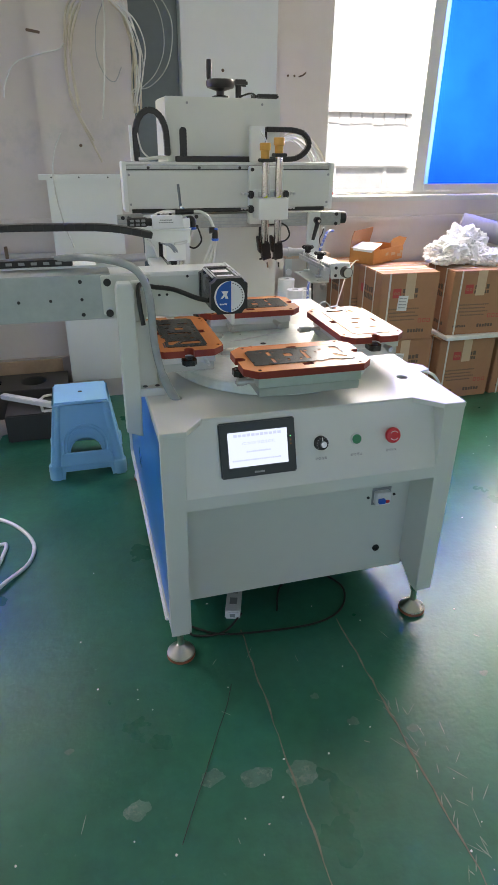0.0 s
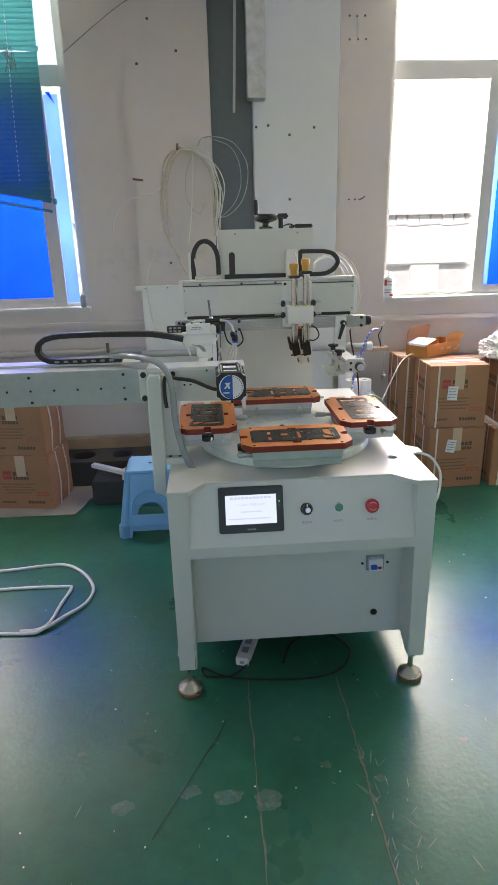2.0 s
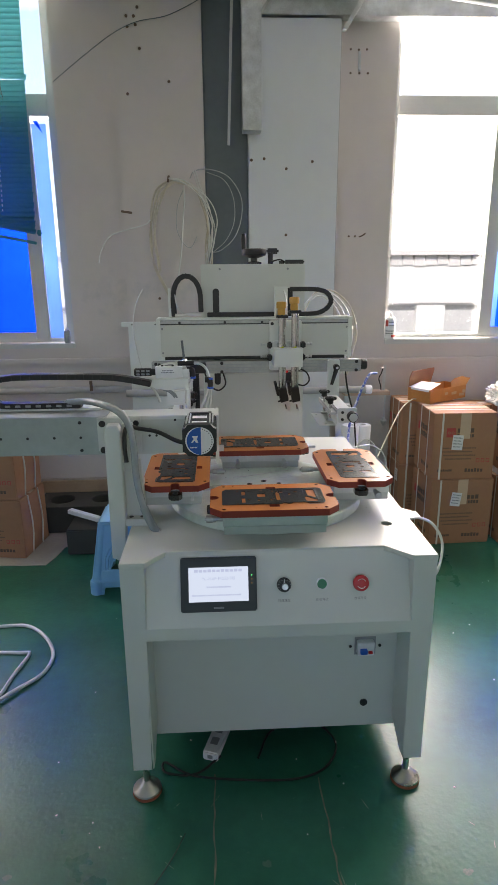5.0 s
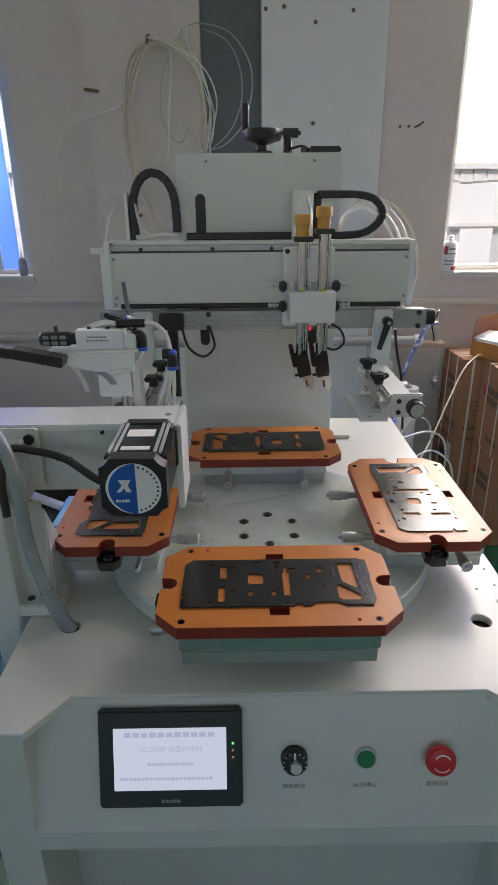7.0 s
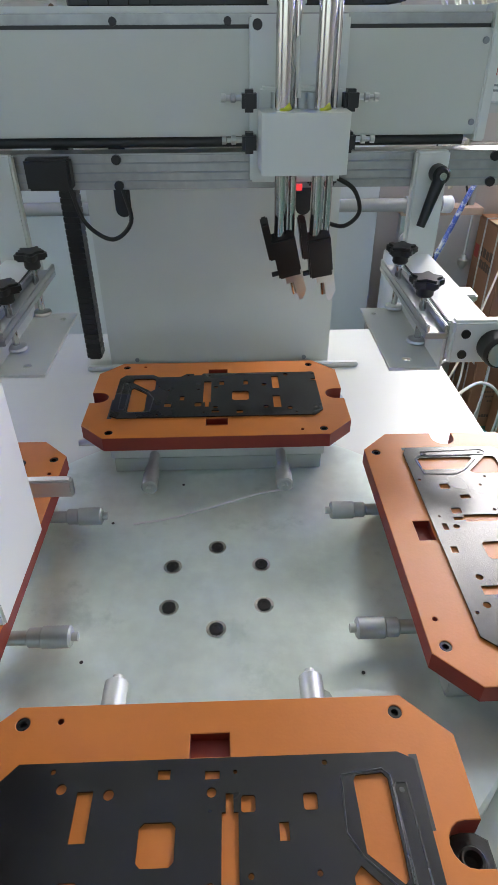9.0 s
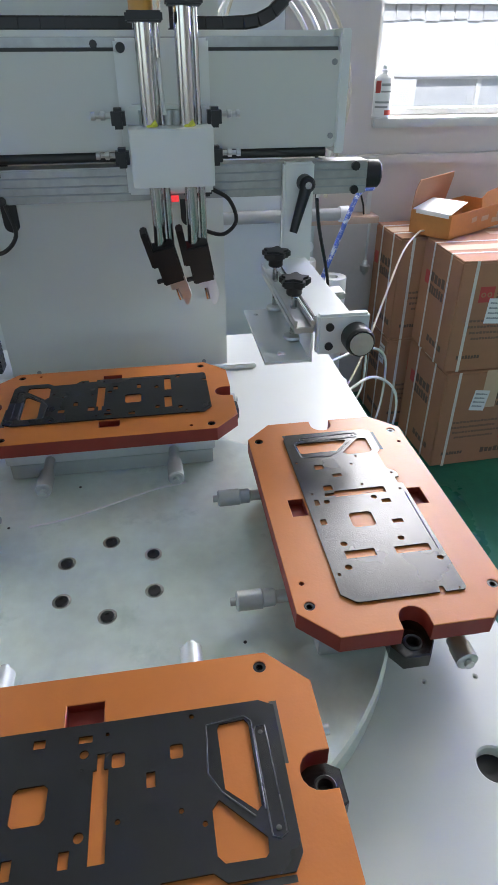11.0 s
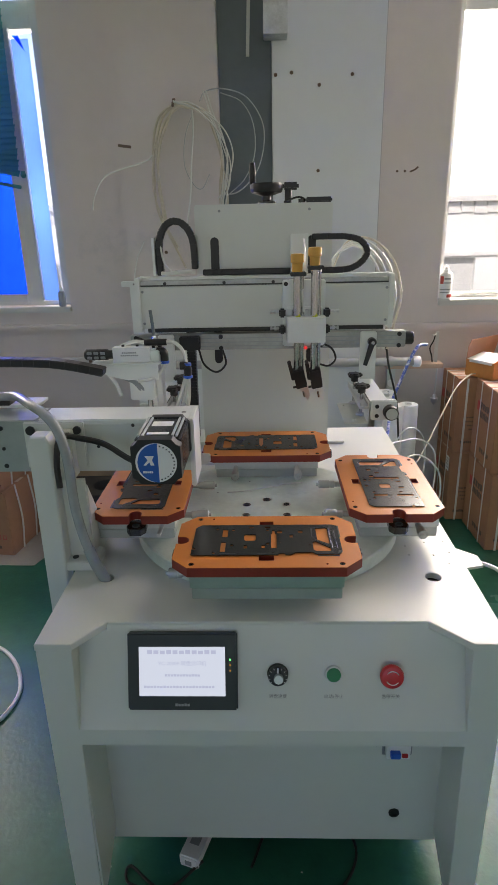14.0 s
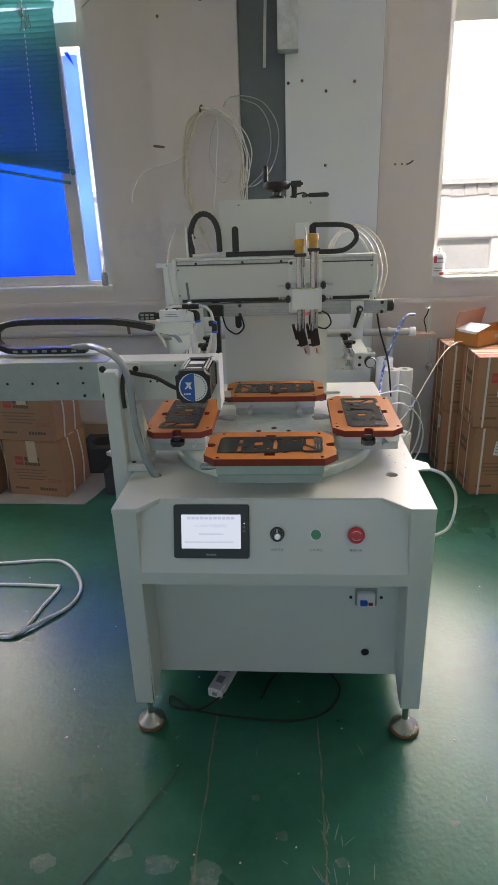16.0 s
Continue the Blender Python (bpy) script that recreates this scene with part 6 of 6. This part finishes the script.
def stool(z0, k, parent):
    """A low moulded stool: rounded seat, splayed walls with arched openings."""
    cx, cy, h = -0.605, 1.33, 0.315
    seat = part("seat", bm_box(cx - 0.122, cx + 0.122, cy - 0.122, cy + 0.122, z0 + h - 0.022, z0 + h, 0.018, 3), "stool", parent) if k == 2 else None
    if seat:
        part("seat_hole", bm_cyl((cx, cy, z0 + h - 0.001), (cx, cy, z0 + h + 0.0008), 0.009, n=14), "ink", seat)
    for q in range(4):
        wb, wt = 0.160, 0.118
        arch = arc_pts(0, 0.12, 0.068, 180, 0, 10)
        loop = [(-wb, 0), (-wb + 0.055, 0), (-wb + 0.062, 0.035), (wb - 0.062, 0.035), (wb - 0.055, 0), (wb, 0), (wt, h - 0.012), (-wt, h - 0.012)]
        hole = [(-0.068, 0.085)] + arch + [(0.068, 0.085)]
        lean = math.degrees(math.atan2(wb - wt, h))
        m = Matrix.Translation((cx, cy, z0)) @ pose(0, 0, 0, 0, 0, 90 * q) @ Matrix.Translation((0, -wb + 0.002, 0)) @ pose(0, 0, 0, 90 - lean, 0, 0) @ Matrix.Translation((0, 0, -0.005))
        part("leg_panel", bm_sheet(loop, [hole], 0.005, m, 0.001), "stool", parent)
        m2 = Matrix.Translation((cx, cy, z0)) @ pose(0, 0, 0, 0, 0, 90 * q)
        part("corner_post", moved(bm_cyl((-wb + 0.022, -wb + 0.022, 0.0), (-wt + 0.020, -wt + 0.020, h - 0.012), 0.027, 0.022, 20), m2), "stool", parent)
        part("foot_rim", moved(bm_cyl((-wb + 0.022, -wb + 0.022, 0.0), (-wb + 0.023, -wb + 0.023, 0.034), 0.032, 0.031, 20, 0.003), m2), "stool", parent)
        if k == 2:
            for rr in (0.080, 0.094):
                part("arch_rim", bm_tube([m @ Vector((x, y, 0.006)) for x, y in [(-rr, 0.085)] + arc_pts(0, 0.12, rr, 180, 0, 10) + [(rr, 0.085)]], 0.004, 6, 2), "stool", parent)
            part("skirt", bm_sheet([(-0.112, 0.03), (0.112, 0.03), (0.104, 0.078), (0.09, 0.086), (-0.09, 0.086), (-0.104, 0.078)], [], 0.012, m, 0.003), "stool", parent)


for k in range(3):
    stool(0.018 * k, k, stools)

blk = thing("grille_block", "dark block with round openings by the wall", "block", (-0.95, 2.03, 0))
part("block", bm_sheet(rect(-1.23, -0.68, 1.90, 2.15), [disc(-1.10, 2.03, 0.075, 24), disc(-0.86, 2.03, 0.07, 24)], 0.16, Matrix.Translation((0, 0, 0.003)), 0.003), "dark_block", blk)
solid("wood_batten", bm_box(-1.25, -0.70, 2.148, 2.1695, 0.163, 0.235, 0.002), "wood", "bare wooden batten behind the dark block", "batten")
solid("white_profile", moved(bm_box(-0.16, 0.16, -0.018, 0.018, -0.012, 0.012, 0.003), Matrix.Translation((-0.86, 1.70, 0.178)) @ pose(0, 0, 0, 0, 3, -30)), "white_plastic", "white plastic profile resting on the clutter", "profile")
basket = thing("plastic_basket", "white slatted plastic basket on the floor", "basket", (-0.66, 1.72, 0))
for z in (0.01, 0.15):
    part("rim", bm_tube([(-0.80, 1.62, z), (-0.52, 1.62, z), (-0.50, 1.82, z), (-0.80, 1.82, z), (-0.80, 1.62, z)], 0.007, 6, 3), "white_plastic", basket)
for k in range(15):
    x = -0.79 + 0.02 * k
    part("slat", bm_box(x - 0.004, x + 0.004, 1.612, 1.618, 0.01, 0.15), "white_plastic", basket)
solid("support_block", bm_box(-0.98, -0.76, 1.60, 1.80, 0.002, 0.145, 0.006), "dark_block", "dark low block under the white profile", "block")
M_patch = [(-2.6, 1.50), (-1.35, 1.50), (-1.07, 1.49), (-1.04, 1.58), (-1.02, 1.70), (-0.96, 1.74), (-0.90, 1.68), (-0.84, 1.66), (-0.80, 1.70), (-0.70, 1.74), (-0.66, 1.90), (-0.62, 2.16), (-2.6, 2.16)]
solid("bare_patch", bm_sheet(M_patch, [], 0.003, Matrix.Translation((0, 0, 0.0002))), "concrete", "unpainted concrete strip along the wall", "floor patch", kind="structure")

# flat white hose on the floor
hose = thing("floor_hose", "flat white hose lying in loops on the floor", "hose", (-1.0, 0.7, 0))
part("hose_loop", bm_tube([(-1.7, 0.82, 0.006), (-1.45, 0.89, 0.006), (-1.26, 0.90, 0.006), (-1.08, 0.925, 0.006), (-0.98, 0.916, 0.006), (-0.885, 0.827, 0.006), (-0.824, 0.704, 0.006), (-0.835, 0.59, 0.006), (-0.90, 0.50, 0.012), (-0.97, 0.42, 0.012), (-1.03, 0.405, 0.006), (-1.3, 0.44, 0.006), (-1.6, 0.55, 0.006)], 0.0072, 8, 4), "white_plastic", hose)
part("hose_loop", bm_tube([(-1.6, 0.70, 0.006), (-1.186, 0.738, 0.006), (-0.96, 0.73, 0.006), (-0.922, 0.722, 0.006), (-0.93, 0.65, 0.006), (-0.941, 0.588, 0.006), (-0.955, 0.47, 0.006), (-0.99, 0.425, 0.006), (-1.06, 0.42, 0.006)], 0.0072, 8, 3), "white_plastic", hose)

# ---- right of the machine ----
stand = thing("air_supply_stand", "bare metal stand with a pale wooden shelf by the wall", "stand", (0.62, 2.10, 0))
part("post", bm_box(0.600, 0.640, 2.085, 2.125, 0, 0.756, 0.003), "alu", stand)
part("base", bm_box(0.56, 0.70, 2.07, 2.165, 0, 0.012, 0.003), "alu", stand)
part("shelf", bm_box(0.590, 0.868, 2.060, 2.140, 0.7565, 0.780, 0.003), "wood_pale", stand, "pale wooden shelf")
part("rod", bm_box(0.828, 0.844, 2.094, 2.108, 0.7805, 0.932, 0.002), "alu", stand, "bare metal profile rod")
part("rod_hook", bm_tube([(0.830, 2.09, 0.920), (0.815, 2.085, 0.915), (0.806, 2.08, 0.921)], 0.004, 6, 4), "alu", stand)
part("rod_cable", bm_tube([(0.822, 2.086, 0.915), (0.815, 2.082, 0.890), (0.800, 2.082, 0.855), (0.812, 2.085, 0.815), (0.818, 2.088, 0.783)], 0.0035, 6, 6), "cable", stand)
part("drop_rod", bm_cyl((0.846, 2.10, 0.605), (0.848, 2.10, 0.757), 0.0045, n=10), "alu", stand)
part("nozzle", bm_turned([(0.003, 0), (0.0175, 0.020), (0.0185, 0.036), (0.012, 0.040), (0.008, 0.054)], (0.846, 2.10, 0.560), n=18), "alu", stand, "conical metal nozzle")
part("gauge", bm_turned([(0.018, 0), (0.018, 0.012)], (0.62, 2.085, 0.68), (0, -1, 0), 16), "white_plastic", stand)
part("spring_cable", bm_tube([(0.62, 1.47, 0.985), (0.575, 1.43, 0.985), (0.538, 1.40, 0.933), (0.512, 1.40, 0.86), (0.486, 1.40, 0.785), (0.465, 1.35, 0.70), (0.43, 1.20, 0.62), (0.405, 1.12, 0.60)], 0.0062, 8, 10), "blue_stripe", machine, "blue and white twisted cable")
GH = "air hoses beside the machine"
for k, pts in enumerate((
    [(0.40, 1.02, 0.74), (0.52, 1.12, 0.72), (0.62, 1.25, 0.62), (0.64, 1.30, 0.45), (0.58, 1.25, 0.35), (0.50, 1.15, 0.40), (0.47, 1.08, 0.52)],
    [(0.41, 0.95, 0.70), (0.50, 1.02, 0.70), (0.60, 1.12, 0.60), (0.63, 1.18, 0.46), (0.57, 1.15, 0.36), (0.48, 1.06, 0.42)],
    [(0.985, 1.93, 0.7585), (0.93, 1.86, 0.768), (0.84, 1.75, 0.74), (0.74, 1.60, 0.66), (0.62, 1.42, 0.55), (0.53, 1.30, 0.50)],
    [(0.41, 0.29, 0.735), (0.454, 0.30, 0.725), (0.504, 0.30, 0.70), (0.538, 0.30, 0.635), (0.530, 0.30, 0.54), (0.49, 0.30, 0.505), (0.43, 0.30, 0.49), (0.408, 0.30, 0.49)],
    [(0.46, 1.30, 0.60), (0.54, 1.36, 0.68), (0.62, 1.42, 0.62), (0.63, 1.42, 0.46), (0.55, 1.36, 0.38), (0.48, 1.28, 0.44)],
)):
    solid("air_hose", bm_tube(pts, 0.0045 if k == 3 else 0.0031, 8), "tube_old" if k == 2 else "tube", "clear air hose looping beside the machine", "hose", GH)
solid("air_hose", bm_tube([(0.40, 1.20, 1.10), (0.44, 1.30, 0.95), (0.50, 1.40, 0.78), (0.53, 1.45, 0.60)], 0.004, 6), "cable", "thin dark air hose beside the machine", "hose", GH)
for x, y, h in ((0.60, 1.90, 0.62), (0.69, 1.98, 0.60), (0.58, 2.00, 0.66), (0.655, 1.76, 0.30)):
    solid("film_roll", bm_turned([(0.045, 0.001), (0.047, 0.004), (0.047, h - 0.004), (0.045, h), (0.018, h), (0.018, h - 0.05)], (x, y, 0), n=24), "bag", "white roll of film standing on end", "roll", "standing film rolls")

# on the sill
can = thing("spray_can", "white spray can with red and black print on the window sill", "spray can", (0.90, 2.206, 1.0745))
CAN = (0.885, 2.206, 0)
part("body", bm_turned([(0.030, 1.0747), (0.0315, 1.078), (0.0315, 1.190), (0.029, 1.196), (0.022, 1.204)], CAN, n=28), "white_plastic", can)
part("rim", bm_turned([(0.0322, 1.0748), (0.0328, 1.077), (0.0322, 1.080)], CAN, n=28), "alu", can)
part("cap", bm_turned([(0.013, 1.204), (0.013, 1.216), (0.009, 1.219), (0.009, 1.228), (0.007, 1.230)], CAN, n=16), "white_plastic", can)
for a0, a1, z0, z1, mat in ((200, 236, 1.150, 1.186, "card_red"), (240, 300, 1.170, 1.178, "grey_plastic"), (240, 320, 1.152, 1.157, "grey_plastic"), (205, 300, 1.120, 1.126, "grey_plastic"), (205, 290, 1.106, 1.112, "grey_plastic"), (270, 330, 1.085, 1.100, "card_red")):
    bm = bmesh.new()
    ring = [math.radians(a0 + (a1 - a0) * k / 8) for k in range(9)]
    low = [bm.verts.new((CAN[0] + 0.0318 * math.cos(a), CAN[1] + 0.0318 * math.sin(a), z0)) for a in ring]
    top = [bm.verts.new((CAN[0] + 0.0318 * math.cos(a), CAN[1] + 0.0318 * math.sin(a), z1)) for a in ring]
    for k in range(8):
        bm.faces.new((low[k], low[k + 1], top[k + 1], top[k]))
    part("print", bm, mat, can)

# under the machine
strip = thing("power_strip", "white power strip on the floor under the machine", "power strip", (-0.175, 0.22, 0))
pm = Matrix.Translation((-0.172, 0.22, 0)) @ pose(0, 0, 0, 0, 0, -18)
part("body", moved(bm_box(-0.024, 0.024, -0.085, 0.10, 0.001, 0.034, 0.004), pm), "white_plastic", strip)
for k in range(2):
    part("socket", moved(bm_box(-0.012, 0.012, -0.05 + 0.05 * k, -0.02 + 0.05 * k, 0.0335, 0.0345), pm), "grey_plastic", strip)
part("switch", moved(bm_box(-0.008, 0.008, -0.0865, -0.084, 0.012, 0.024), pm), "grey_plastic", strip)
solid("power_cable", bm_tube([(-0.165, 0.15, 0.01), (-0.24, 0.09, 0.005), (-0.33, 0.10, 0.005), (-0.335, 0.14, 0.005), (-0.25, 0.085, 0.005), (-0.1, 0.06, 0.005), (0.06, 0.055, 0.005), (0.16, 0.10, 0.005), (0.20, 0.20, 0.005), (0.12, 0.30, 0.005), (0.0, 0.25, 0.005), (-0.05, 0.14, 0.005)], 0.0035, 6), "cable", "black power cable coiled on the floor", "cable")
solid("thin_cable", bm_tube([(-0.262, -0.105, 0.003), (-0.29, -0.17, 0.003), (-0.335, -0.25, 0.003), (-0.38, -0.335, 0.003), (-0.425, -0.415, 0.003), (-0.465, -0.49, 0.003)], 0.0012, 6), "cable", "thin black wire lying on the floor", "wire")

# ---- marks on the floor ----
rng = random.Random(11)


def floor_strip(name, x0, y0, x1, y1, w, mat, label):
    """A ragged joint line in the paint."""
    bm, n = bmesh.new(), 46
    left, right = [], []
    for k in range(n + 1):
        t = k / n
        x, y = x0 + (x1 - x0) * t + rng.uniform(-0.003, 0.003), y0 + (y1 - y0) * t
        ww = w * rng.uniform(0.25, 1.0)
        left.append(bm.verts.new((x - ww, y, 0.0012)))
        right.append(bm.verts.new((x + ww, y, 0.0012)))
    for k in range(n):
        bm.faces.new((left[k], right[k], right[k + 1], left[k + 1]))
    bmesh.ops.recalc_face_normals(bm, faces=bm.faces[:])
    bmesh.ops.solidify(bm, geom=bm.faces[:], thickness=0.001)
    return solid(name, bm, mat, label, "floor joint", kind="structure")


floor_strip("floor_joint", -0.184, 0.09, -0.178, -1.5, 0.0032, "joint", "worn joint line in the green floor")
floor_strip("floor_joint", 0.126, 0.06, 0.130, -1.6, 0.0032, "joint", "worn joint line in the green floor")
bm = bmesh.new()
for k in range(120):
    x, y, r = rng.uniform(-1.4, 1.4), rng.uniform(-1.3, 1.2), rng.uniform(0.0012, 0.0032)
    if abs(x - 0.128) < 0.3 and rng.random() < 0.5:
        x = 0.128 + rng.gauss(0, 0.06)
    pts = [bm.verts.new((x + r * rng.uniform(0.5, 1.3) * math.cos(a), y + r * rng.uniform(0.5, 1.3) * math.sin(a), 0.0022)) for a in [0.9 * q for q in range(7)]]
    bm.faces.new(pts)
bmesh.ops.recalc_face_normals(bm, faces=bm.faces[:])
bmesh.ops.solidify(bm, geom=bm.faces[:], thickness=0.0018)
solid("floor_crumbs", bm, "paper", "pale crumbs of paint scattered on the floor", "crumbs", kind="stuff")
bm = bmesh.new()
spots = [(-0.264, -0.38, 0.047), (-0.158, -0.40, 0.052), (-0.369, -0.357, 0.036), (-0.55, -0.39, 0.04), (0.02, -0.30, 0.02), (-0.05, -0.2, 0.015), (0.16, -0.36, 0.02), (-0.7, -0.2, 0.015), (0.45, -0.25, 0.018)]
for x, y, r in spots:
    pts = []
    for q in range(40):
        a = 2 * math.pi * q / 40
        d = Vector((math.cos(a), math.sin(a), x * 7 + y * 5))
        k = r * (0.75 + 0.4 * noise.noise(d * 0.9) + 0.16 * noise.noise(d * 2.2) + 0.07 * noise.noise(d * 7))
        pts.append(bm.verts.new((x + k * math.cos(a), y + 0.75 * k * math.sin(a), 0.0006)))
    bm.faces.new(pts)
bmesh.ops.recalc_face_normals(bm, faces=bm.faces[:])
solid("worn_spots", bm, "worn", "pale worn spots in the green floor paint", "floor spots", kind="stuff")
bm = bmesh.new()
for k in range(70):
    x, y = 0.16 + rng.gauss(0, 0.035), rng.uniform(-0.85, -0.25)
    if k % 3 == 0:
        x, y = rng.uniform(-0.7, 0.6), rng.uniform(-0.8, 0.0)
    a, n, w = rng.uniform(0.6, 2.6), rng.uniform(0.006, 0.026), rng.uniform(0.0006, 0.0018)
    ux, uy = math.cos(a), math.sin(a)
    bm.faces.new([bm.verts.new((x + ux * p * n - uy * q * w, y + uy * p * n + ux * q * w, 0.0008)) for p, q in ((-1, -0.4), (-0.2, -1), (1, -0.3), (0.9, 0.4), (0.1, 1), (-0.9, 0.5))])
bmesh.ops.recalc_face_normals(bm, faces=bm.faces[:])
solid("floor_scratches", bm, "scratch", "pale scratches and chips in the green floor paint", "scratches", kind="stuff")
